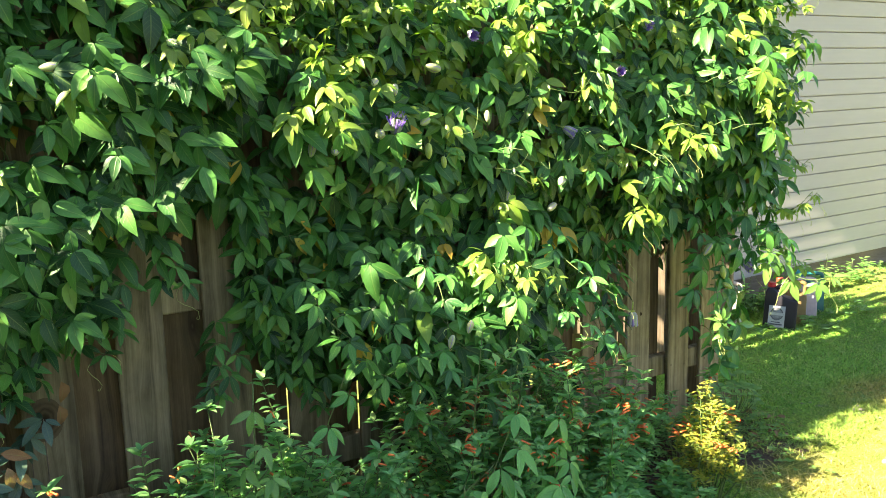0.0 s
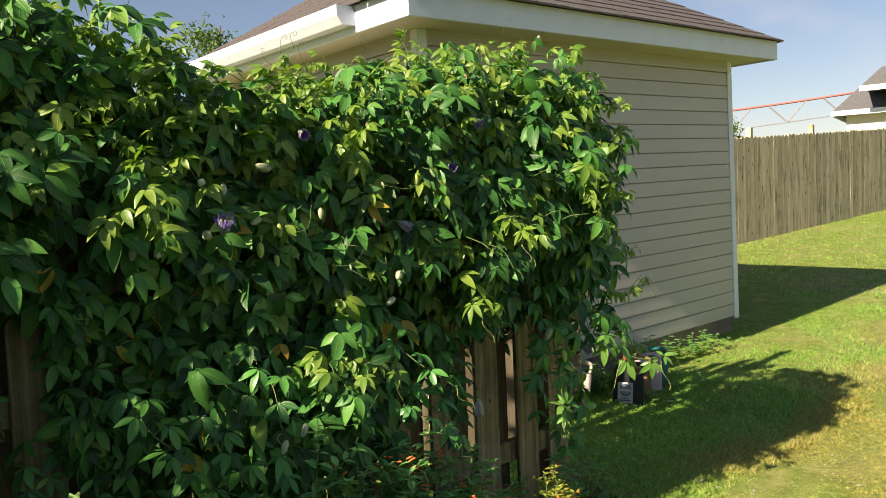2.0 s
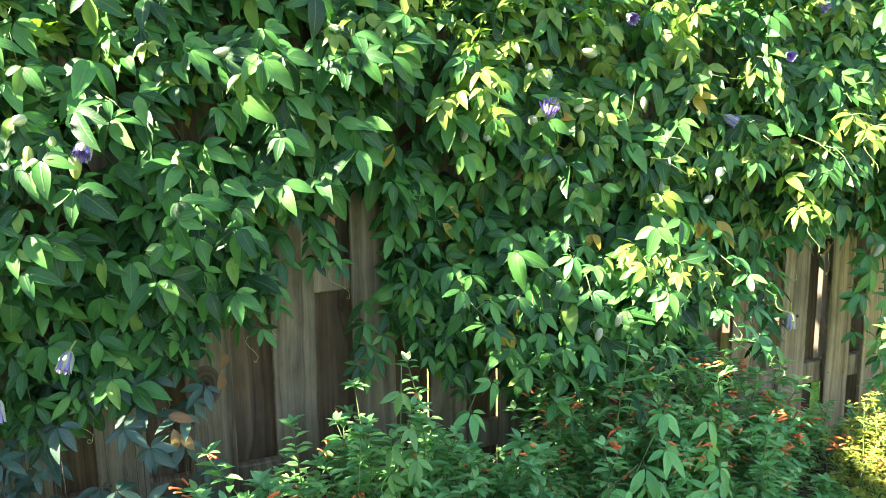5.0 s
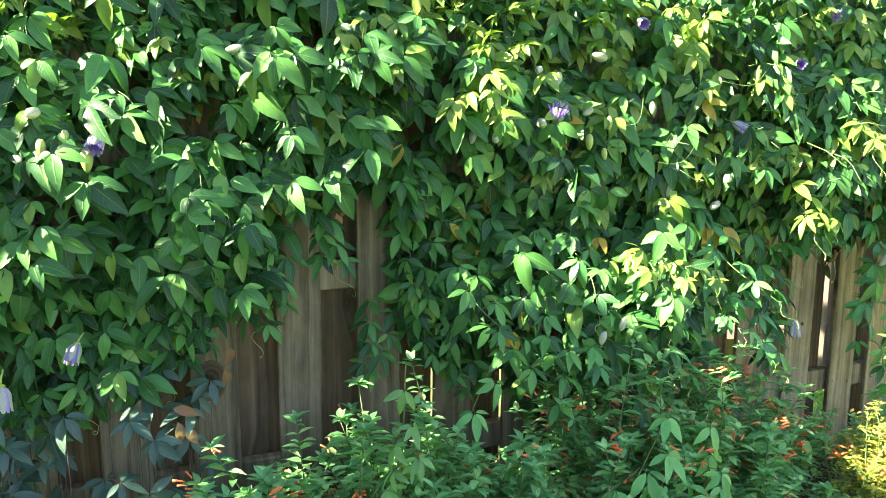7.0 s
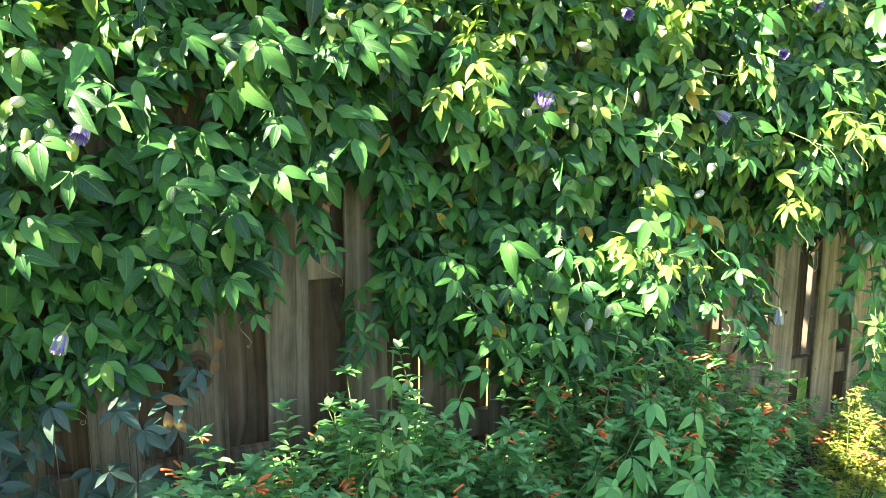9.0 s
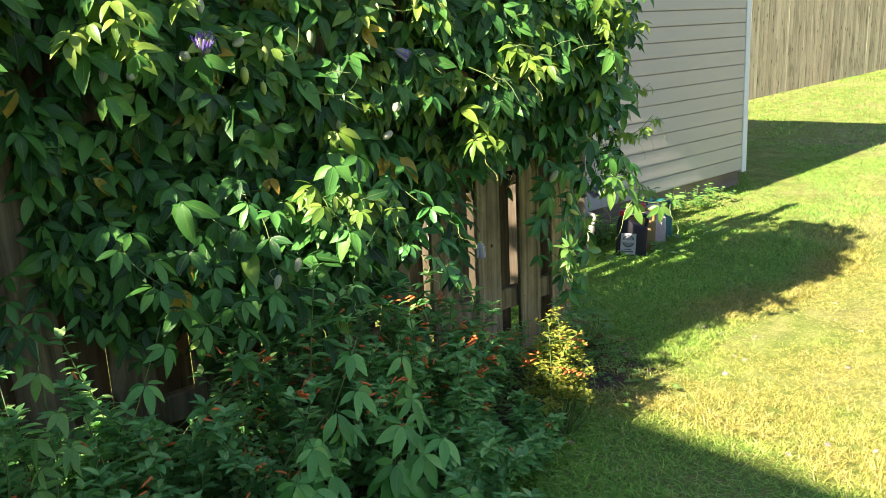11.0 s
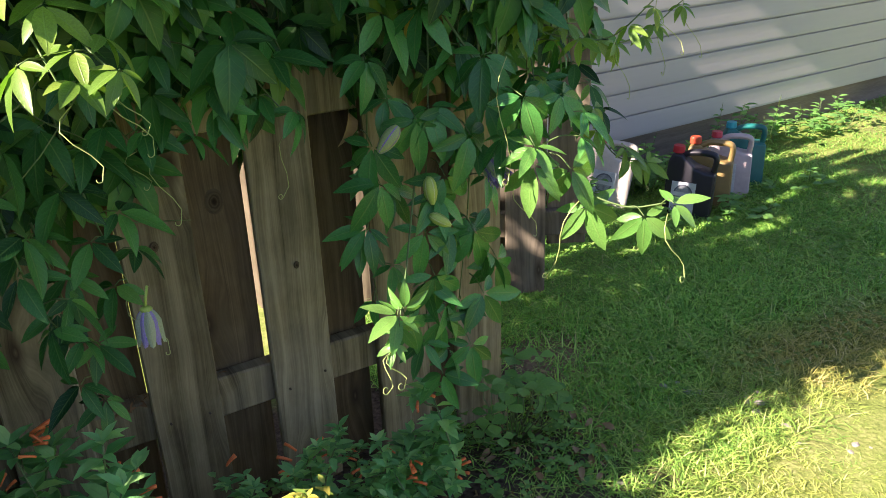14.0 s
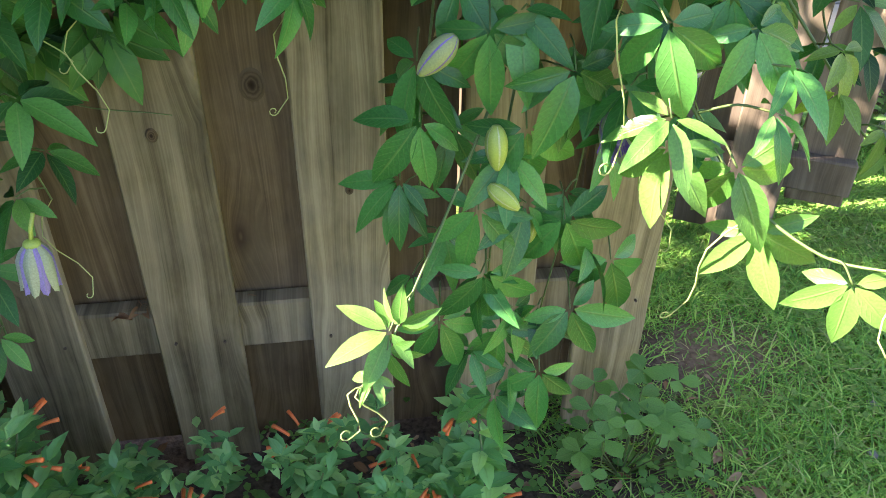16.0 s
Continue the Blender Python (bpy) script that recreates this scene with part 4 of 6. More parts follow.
        for k in range(2, 6):
            out = Vector((rng.gauss(0, 1), rng.gauss(-0.3, 0.8), rng.gauss(0.2, 0.4))).normalized()
            s = rng.uniform(0.035, 0.065) * (1.25 - 0.12 * k)
            leaf = hand_of(pts[k] + out * 0.02, out + d * 0.4 + Vector((0, 0, -0.3)), Vector((out.x * 0.3, -0.5, 0.8)), s, rng, FAN5 if rng.random() < 0.6 else FAN3)
            young.extend(leaf)
        if rng.random() < 0.4:
            add_tube(stems, coil(pts[-1], d + Vector((0.3, 0, 0.2)), rng.uniform(0.05, 0.12), 1.0, 0.008), 0.0009, 0.0006, 3)
    # leaf sprays standing out of the face
    for _ in range(330):
        x = rng.uniform(-0.6, 3.4)
        z = rng.uniform(max(curve_at(VINE_LOW, x) + 0.1, 0.7), curve_at(VINE_TOP, x) - 0.1)
        if ((x - 1.07) / 0.15) ** 2 + ((z - 1.0) / 0.24) ** 2 < 1:
            continue
        yf = vine_front(x, z)
        p = Vector((x, yf, z))
        d = Vector((rng.gauss(0, 0.5), -0.8, rng.gauss(0, 0.5))).normalized()
        ln = rng.uniform(0.06, 0.16)
        add_tube(stems, [p, p + d * ln * 0.5 + Vector((0, 0, 0.01)), p + d * ln], 0.0018, 0.001, 4)
        for k in range(3):
            q = p + d * ln * (0.5 + 0.25 * k) + Vector((rng.gauss(0, 0.03), 0, rng.gauss(0, 0.03)))
            add_leaf(q.x, q.y, q.z, Vector((rng.gauss(-0.5, 0.4), -0.7, 0.9)), Vector((rng.gauss(0, 0.7), -0.5, -0.6 + rng.gauss(0, 0.3))), rng.uniform(0.06, 0.105), 0.3)
    # fine young shoots on the sunny upper face, in the painted sunlit tone
    for _ in range(140):
        x = rng.uniform(1.2, 3.4) if rng.random() < 0.75 else rng.uniform(-0.3, 1.2)
        z = rng.uniform(1.32 if x > 1.7 else 1.48, curve_at(VINE_TOP, x))
        p = Vector((x, vine_front(x, z) + 0.02, z))
        if in_sun_lane(p.x, p.y - 0.12, p.z):
            continue
        d = Vector((rng.gauss(0, 0.5), -0.8, rng.gauss(0.15, 0.4))).normalized()
        ln = rng.uniform(0.08, 0.17)
        pts = [p + d * ln * k / 4 + Vector((0, 0, -0.2 * ln * (k / 4) ** 2)) for k in range(5)]
        add_tube(stems, pts, 0.0018, 0.001, 4)
        for k in range(1, 5):
            out = Vector((rng.gauss(0, 1), rng.gauss(-0.4, 0.6), rng.gauss(0.1, 0.5))).normalized()
            young.extend(hand_of(pts[k] + out * 0.015, out + d * 0.5 + Vector((0, 0, -0.35)), Vector((-0.5 + out.x * 0.3, -0.5, 0.8)), rng.uniform(0.04, 0.07) * (1.2 - 0.1 * k), rng))
    # sprays that stand out of the shaded face, sunlight put in by leaf colour
    for x, z in ((1.84, 0.94), (2.5, 1.02), (1.32, 1.38), (1.43, 1.42), (0.61, 1.5), (0.99, 1.52), (0.86, 1.5), (2.68, 1.3)):
        for _ in range(3):
            at = (x + rng.uniform(-0.06, 0.06), vine_front(x, z) - rng.uniform(0.04, 0.1), z + rng.uniform(-0.05, 0.05))
            young.extend(hand_of(at, (rng.gauss(0, 0.7), -0.6, -0.5 + rng.gauss(0, 0.3)), (rng.gauss(-0.3, 0.3), -0.6, 0.9), rng.uniform(0.042, 0.064), rng))
    # woody runners behind the leaves
    for _ in range(34):
        x = rng.uniform(-0.9, 3.3)
        pts, p = [], Vector((x, 2.60, curve_at(VINE_LOW, x) + rng.uniform(0.05, 0.3)))
        for _ in range(6):
            pts.append(p.copy())
            p += Vector((rng.gauss(0, 0.06), rng.gauss(0, 0.012), rng.uniform(0.08, 0.2)))
            p.y = min(max(p.y, 2.5), 2.625)
        add_tube(stems, bend(pts, 3), 0.003, 0.0015, 5)
    for _ in range(90):
        x = rng.uniform(-0.5, 3.4)
        z = rng.uniform(curve_at(VINE_LOW, x) + 0.1, curve_at(VINE_TOP, x))
        p = Vector((x, vine_front(x, z) - 0.02, z))
        q = p + Vector((rng.gauss(0, 0.18), rng.uniform(-0.05, 0.02), rng.uniform(-0.22, 0.1)))
        add_tube(stems, bend([p, (p + q) / 2 + Vector((0, -0.03, -0.04)), q], 5), 0.0014, 0.0008, 3)
    shape = leaflet(6, 0.45, 0.32, 0.36, 0.42)
    tagged(mesh_ob("foliage", spread("foliage", shape, blades), M_LEAF, vine, "dense glossy green five-part leaves"), kind="stuff")
    tagged(mesh_ob("young_foliage", spread("young_foliage", shape, young), M_LEAF_YOUNG_LIT, vine, "bright yellow-green young leaves with sunlight in their colour"), kind="stuff")
    for x, z in ((1.16, 1.28), (1.35, 1.09), (1.46, 0.8), (2.12, 1.02), (1.44, 0.98), (1.04, 1.24)):
        for _ in range(3):
            yellow.append(frame_of((x + rng.uniform(-0.03, 0.03), vine_front(x, z) - 0.05, z + rng.uniform(-0.03, 0.03)), (rng.gauss(0, 0.6), -0.2, -1), (rng.gauss(0, 0.3), -1, 0.4), rng.uniform(0.05, 0.08)))
    tagged(mesh_ob("yellow_foliage", spread("yellow_foliage", shape, yellow), M_LEAF_YELLOW, vine, "few yellowed leaves"), kind="stuff")
    for x, z in ((0.85, 0.93), (0.71, 0.76), (0.70, 0.7), (0.94, 1.2), (1.01, 1.1), (1.03, 1.14)):
        dead.append(frame_of((x, 2.5, z), (0.1, -0.05, -1), (0.4, -1, 0), 0.06))
    tagged(mesh_ob("dry_foliage", spread("dry_foliage", leaflet(5, 0.5, 0.5, 0.8), dead), M_LEAF_DEAD, vine, "dry brown curled leaves"), kind="stuff")
    tagged(part("runner_growth", stems, M_STEM, vine, "thin green and woody runners", smooth=True), kind="stuff")
    for at, tip, n, size, fan in near:
        mesh_ob("leaf", rng.choice(leaf_kinds(M_LEAF, fan)), None, vine, m=matrix_of(frame_of(at, tip, n, size)))
    # hanging shoots at the free end of the fence
    branch(vine, [(3.12, 2.5, 1.3), (3.1, 2.46, 0.98), (3.06, 2.42, 0.74), (3.05, 2.42, 0.5), (3.08, 2.42, 0.36)], 13, 0.095, M_LEAF_MID, rng, 1)
    branch(vine, [(3.2, 2.52, 1.25), (3.17, 2.47, 1.0), (3.16, 2.43, 0.75), (3.12, 2.42, 0.48)], 11, 0.095, M_LEAF_MID, rng, 1)
    branch(vine, [(3.0, 2.54, 1.15), (2.99, 2.49, 0.92), (2.97, 2.48, 0.7), (2.98, 2.48, 0.5)], 9, 0.09, M_LEAF_MID, rng, 1)
    branch(vine, [(3.3, 2.5, 1.2), (3.27, 2.4, 1.0), (3.25, 2.34, 0.86)], 6, 0.1, M_LEAF_MID, rng, 1)
    branch(vine, [(3.25, 2.5, 1.35), (3.2, 2.4, 1.1), (3.18, 2.36, 0.9), (3.2, 2.34, 0.76)], 8, 0.095, M_LEAF_MID, rng, 1)

    def palm(at, tip, n, size, material, root):
        mesh_ob("leaf", rng.choice(leaf_kinds(material)), None, vine, m=matrix_of(frame_of(at, tip, n, size)))
        part("leaf_stalk", add_tube(bmesh.new(), bend([root, (Vector(root) + Vector(at)) / 2 + Vector((0, 0, 0.008)), at], 4), 0.0014, 0.0011, 4), M_STEM, vine, smooth=True)

    # the sunlit shoot that reaches out past the end board
    reach = [(3.1, 2.46, 1.08), (3.16, 2.36, 0.93), (3.21, 2.29, 0.83), (3.26, 2.245, 0.755), (3.31, 2.18, 0.725), (3.355, 2.13, 0.735)]
    part("stem", add_tube(bmesh.new(), bend(reach, 6), 0.0024, 0.0014), M_STEM, vine, smooth=True)
    palm((3.277, 2.238, 0.718), (0.1, -0.25, -1), (-0.45, -0.6, 0.5), 0.084, M_LEAF_SHOOT, (3.265, 2.242, 0.752))
    palm((3.327, 2.15, 0.712), (-0.1, -0.3, -0.95), (-0.35, -0.55, 0.7), 0.069, M_LEAF_SHOOT, (3.315, 2.175, 0.725))
    palm((3.352, 2.11, 0.74), (0.75, -0.35, 0.15), (-0.2, -0.45, 0.85), 0.057, M_LEAF_SHOOT, (3.35, 2.135, 0.735))
    palm((3.185, 2.272, 0.80), (-0.3, -0.35, -0.85), (-0.5, -0.6, 0.5), 0.084, M_LEAF_SHOOT, (3.205, 2.295, 0.835))
    palm((3.24, 2.24, 0.79), (0.3, -0.35, -0.8), (-0.4, -0.6, 0.6), 0.080, M_LEAF_SHOOT, (3.22, 2.275, 0.815))
    palm((3.27, 2.25, 0.84), (0.7, -0.3, -0.3), (0.1, -0.5, 0.85), 0.071, M_LEAF_MID, (3.21, 2.28, 0.83))
    palm((3.17, 2.25, 0.84), (-0.6, -0.45, -0.3), (-0.4, -0.6, 0.7), 0.076, M_LEAF_SHOOT, (3.18, 2.33, 0.88))
    palm((3.16, 2.27, 0.92), (0.1, -0.45, -0.85), (-0.3, -0.6, 0.6), 0.084, M_LEAF_MID, (3.165, 2.35, 0.92))
    palm((3.25, 2.28, 0.91), (0.4, -0.4, -0.75), (-0.2, -0.6, 0.6), 0.080, M_LEAF_MID, (3.19, 2.31, 0.87))
    palm((3.28, 2.26, 0.88), (0.85, -0.3, -0.2), (0.1, -0.5, 0.8), 0.071, M_LEAF_MID, (3.2, 2.3, 0.86))
    # broad leaves hanging before the end boards
    for at, tip, size in (((3.03, 2.35, 0.61), (0.05, -0.3, -0.9), 0.1), ((3.02, 2.36, 0.69), (-0.3, -0.35, -0.7), 0.09), ((2.96, 2.4, 0.78), (-0.6, -0.3, -0.5), 0.09), ((3.12, 2.36, 0.67), (0.25, -0.3, -0.85), 0.1),
                          ((3.07, 2.37, 0.78), (0.1, -0.3, -0.9), 0.1), ((3.03, 2.39, 0.88), (0.0, -0.3, -0.9), 0.095), ((3.11, 2.35, 0.85), (0.3, -0.3, -0.8), 0.1), ((2.96, 2.42, 0.84), (-0.5, -0.3, -0.7), 0.085),
                          ((2.98, 2.37, 0.53), (0.3, -0.35, -0.8), 0.085), ((3.11, 2.36, 0.44), (-0.1, -0.3, -0.9), 0.08), ((3.2, 2.4, 0.58), (0.2, -0.3, -0.9), 0.09), ((2.94, 2.42, 0.70), (-0.7, -0.3, -0.3), 0.085),
                          ((3.14, 2.36, 0.54), (0.3, -0.4, -0.8), 0.085), ((3.06, 2.38, 0.50), (-0.2, -0.4, -0.85), 0.085)):
        palm(at, tip, (rng.gauss(-0.1, 0.2), -0.65, 0.7), size, M_LEAF_MID, (at[0] + 0.01, at[1] + 0.06, at[2] + 0.015))
    # the bright shoot that hangs before them
    palm((2.912, 2.275, 0.60), (-0.8, -0.25, 0.0), (-0.5, -0.6, 0.7), 0.068, M_LEAF_SHOOT, (2.94, 2.30, 0.63))
    palm((2.922, 2.27, 0.61), (0.0, -0.3, 0.85), (-0.5, -0.8, 0.2), 0.05, M_LEAF_SHOOT, (2.935, 2.295, 0.62))
    palm((2.908, 2.262, 0.585), (0.25, -0.3, -0.8), (-0.5, -0.6, 0.5), 0.048, M_LEAF_SHOOT, (2.915, 2.28, 0.59))
    palm((2.893, 2.255, 0.558), (-0.6, -0.4, -0.4), (-0.5, -0.6, 0.6), 0.038, M_LEAF_SHOOT, (2.90, 2.265, 0.565))
    part("stem", add_tube(bmesh.new(), bend([(3.06, 2.44, 0.82), (3.0, 2.37, 0.72), (2.94, 2.30, 0.63), (2.888, 2.25, 0.545)], 6), 0.0022, 0.0012), M_STEM, vine, smooth=True)
    for a, b, ln in (((2.89, 2.25, 0.548), (-0.6, -0.35, -0.7), 0.06), ((2.893, 2.255, 0.555), (-0.15, -0.3, -1), 0.065), ((3.35, 2.12, 0.72), (0.1, -0.2, -0.9), 0.12), ((3.27, 2.235, 0.74), (-0.35, 0.3, -1), 0.17), ((3.15, 2.3, 0.98), (-0.2, -0.2, -1), 0.2)):
        part("tendril", add_tube(bmesh.new(), coil(a, b, ln, 1.0, 0.008), 0.0011, 0.0008, 4), M_TENDRIL, vine, "pale green curling tendril", smooth=True)
    branch(vine, [(3.23, 2.42, 1.02), (3.31, 2.34, 0.99), (3.38, 2.3, 0.99), (3.46, 2.28, 1.05)], 6, 0.05, M_LEAF_YOUNG_LIT, rng, 2)
    branch(vine, [(3.35, 2.5, 1.22), (3.45, 2.44, 1.16), (3.53, 2.41, 1.13), (3.6, 2.39, 1.17)], 6, 0.05, M_LEAF_YOUNG_LIT, rng, 2)
    branch(vine, [(3.35, 2.46, 1.0), (3.44, 2.4, 0.96), (3.53, 2.38, 0.97), (3.62, 2.36, 1.03)], 6, 0.05, M_LEAF_YOUNG_LIT, rng, 2)
    branch(vine, [(3.35, 2.46, 0.92), (3.42, 2.4, 0.82), (3.48, 2.38, 0.74), (3.54, 2.36, 0.72)], 6, 0.06, M_LEAF_YOUNG_LIT, rng, 1)
    branch(vine, [(3.4, 2.55, 1.45), (3.5, 2.48, 1.42), (3.58, 2.44, 1.4)], 5, 0.055, M_LEAF_YOUNG_LIT, rng, 1)
    # shoots that stand out over the bare boards
    for _ in range(2):
        branch(vine, [(2.68, 2.42, 1.36), (2.68, 2.3, 1.32), (2.67, 2.23, 1.26)], 5, 0.08, M_LEAF_YOUNG_LIT, rng, 2)
    branch(vine, [(2.46, 2.4, 1.14), (2.48, 2.31, 1.07), (2.5, 2.27, 1.0)], 4, 0.085, M_LEAF_YOUNG_LIT, rng, 1)
    branch(vine, [(2.52, 2.38, 1.1), (2.54, 2.3, 1.05), (2.57, 2.26, 1.02)], 5, 0.06, M_LEAF_YOUNG_LIT, rng, 2)
    branch(vine, [(2.4, 2.45, 1.0), (2.4, 2.4, 0.86), (2.42, 2.38, 0.72), (2.46, 2.37, 0.64)], 8, 0.085, M_LEAF, rng, 1)
    branch(vine, [(2.5, 2.52, 0.95), (2.52, 2.47, 0.8), (2.55, 2.46, 0.68)], 7, 0.085, M_LEAF, rng, 1)
    for x in (2.58, 2.66, 2.73, 2.81):
        branch(vine, [(x, 2.56, 1.08), (x + rng.gauss(0, 0.02), 2.5, 0.98), (x + rng.gauss(0, 0.03), 2.47, 0.885)], 6, 0.085, M_LEAF_MID, rng, 1)
    branch(vine, [(2.44, 2.5, 0.8), (2.46, 2.44, 0.64), (2.47, 2.42, 0.5)], 6, 0.08, M_LEAF, rng, 1)
    branch(vine, [(3.45, 2.62, 1.2), (3.48, 2.54, 1.0), (3.46, 2.5, 0.86), (3.5, 2.48, 0.78)], 8, 0.09, M_LEAF, rng, 1)
    branch(vine, [(3.38, 2.58, 1.2), (3.36, 2.52, 1.0), (3.35, 2.5, 0.82)], 6, 0.09, M_LEAF, rng, 1)
    for a, b, c in (((1.82, 2.3, 0.98), (1.83, 2.22, 0.96), (1.8, 2.14, 0.92)), ((1.95, 2.3, 0.96), (1.94, 2.2, 0.94), (1.9, 2.13, 0.9)), ((2.05, 2.32, 0.94), (2.04, 2.24, 0.92), (2.05, 2.17, 0.88))):
        branch(vine, [a, b, c], 3, 0.07, M_LEAF_YOUNG_LIT, rng, 1)
    # trailing shoots over the bare boards and beside the opening
    for x, z, ln in ((0.14, 0.86, 0.3), (0.24, 0.84, 0.26), (0.36, 0.86, 0.2), (0.47, 0.9, 0.24), (0.58, 0.92, 0.2), (0.68, 0.98, 0.22), (0.76, 1.0, 0.2), (0.85, 1.02, 0.16), (0.93, 1.1, 0.14), (1.2, 1.05, 0.22), (1.26, 0.9, 0.24), (1.32, 0.8, 0.2), (1.42, 0.78, 0.24), (1.15, 0.78, 0.14), (0.05, 0.8, 0.25)):
        dx = rng.gauss(0, 0.05)
        branch(vine, [(x, 2.56, z + 0.06), (x + dx * 0.4, 2.5, z - ln * 0.3), (x + dx, 2.49, z - ln)], 8, 0.078, M_LEAF, rng, 1)
    for x, z in ((1.66, 0.9), (2.2, 0.9), (1.5, 0.8), (1.8, 0.76), (2.1, 0.8), (1.66, 0.7), (1.95, 0.66), (2.25, 0.72), (1.42, 0.72), (1.75, 0.6), (1.55, 0.62), (2.05, 0.58), (1.35, 0.84), (1.9, 0.82)):
        branch(vine, [(x, 2.44, z + 0.12), (x + rng.gauss(0, 0.04), 2.28, z + 0.03), (x + rng.gauss(0.02, 0.06), 2.14 + rng.uniform(-0.03, 0.05), z - 0.08)], 6, 0.08, M_LEAF if rng.random() < 0.5 else M_LEAF_MID, rng, 1)
    # flowers, buds and fruit
    sepals, petals, cup, fil = flower_meshes()
    for (x, y, z), s, lean in (((2.552, 2.37, 0.68), 0.055, 5), ((3.163, 2.375, 0.79), 0.055, 60), ((1.6, 2.36, 1.34), 0.058, 150), ((0.44, 2.38, 1.32), 0.055, 50), ((0.36, 2.38, 0.84), 0.05, 40),
                               ((0.2, 2.36, 0.765), 0.06, 10), ((1.89, 2.4, 1.63), 0.045, 70), ((2.44, 2.34, 1.51), 0.045, 100), ((2.57, 2.36, 1.68), 0.045, 70), ((3.5, 2.46, 1.56), 0.055, 100), ((2.22, 2.36, 1.34), 0.045, 60)):
        fl = mesh_ob("flower", sepals, None, vine, "half-shut pale passion flower", pose(x, y, z, -lean, 0, rng.uniform(-40, 40)) @ Matrix.Diagonal((s, s, s, 1)))
        mesh_ob("petals", petals, None, fl, "lilac inner petals")
        mesh_ob("calyx", cup, None, fl, "green calyx and stalk")
        mesh_ob("filament_fringe", fil, None, fl, "purple filaments", Matrix.Diagonal((1.7, 1.7, 1.15, 1)) if lean > 100 else Matrix.Diagonal((1.3, 1.3, 1.08, 1)) if lean >= 50 else None)
    pale, green = bud_mesh(0.05, M_BUD, M_LILAC), bud_mesh(0.04, M_FRUIT, M_BUD)
    for x, y, z, s, lean in ((2.995, 2.39, 0.875, 0.055, 40), (1.36, 2.37, 1.33, 0.045, 15), (1.42, 2.36, 1.31, 0.05, 70), (1.55, 2.36, 1.345, 0.055, 80), (1.72, 2.37, 1.38, 0.048, 70), (1.57, 2.4, 1.49, 0.042, 70), (1.63, 2.4, 1.48, 0.036, 20),
                             (1.92, 2.36, 1.4, 0.035, 10), (1.77, 2.38, 1.52, 0.055, 100), (2.2, 2.34, 1.18, 0.05, 70), (2.17, 2.34, 1.10, 0.045, 65), (2.0, 2.36, 1.16, 0.04, 20), (0.32, 2.38, 1.37, 0.05, 80), (0.77, 2.4, 1.52, 0.045, 80),
                             (2.67, 2.32, 1.16, 0.045, 60), (1.6, 2.08, 0.82, 0.036, 20), (1.66, 2.08, 0.85, 0.036, 20), (3.1, 2.5, 2.02, 0.05, 160), (2.55, 2.55, 1.9, 0.045, 60), (1.5, 2.5, 1.8, 0.045, 70), (2.9, 2.4, 1.65, 0.045, 60)):
        mesh_ob("bud", pale, None, vine, "pale green-white flower bud", pose(x, y, z, -0.3 * lean, lean, rng.uniform(-30, 50)) @ Matrix.Diagonal((s, s, s, 1)))
    for x, y, z, s, lean in ((3.037, 2.37, 0.785, 0.05, 8), (3.03, 2.36, 0.72, 0.042, 60), (3.09, 2.38, 0.66, 0.03, 10), (1.71, 2.36, 1.31, 0.045, 0), (1.66, 2.37, 1.35, 0.04, 5), (1.78, 2.37, 1.36, 0.04, 5), (1.76, 2.36, 1.27, 0.035, 5), (0.32, 2.38, 1.31, 0.045, 0),
                             (0.37, 2.38, 1.33, 0.035, 0), (0.41, 2.37, 1.29, 0.055, 0), (2.85, 2.36, 1.25, 0.045, 0), (2.3, 2.36, 1.5, 0.04, 10), (3.25, 2.42, 1.12, 0.045, 5)):
        mesh_ob("fruit", green, None, vine, "young green fruit", pose(x, y, z, -lean, 0, rng.uniform(-60, 60)) @ Matrix.Diagonal((s, s, s, 1)))
    return vine


vine = build_vine()


# ---- planting bed ----
def tube_flower():
    bm = add_tube(bmesh.new(), [(0, 0, 0), (0, 0.3, 0.03), (0, 0.7, 0.02), (0, 1.0, -0.03)], 0.075, 0.12, 6)
    me = bpy.data.meshes.new("flower")
    bm.to_mesh(me)
    bm.free()
    me.shade_smooth()
    me.materials.append(M_RED)
    return me


TUBE = tube_flower()


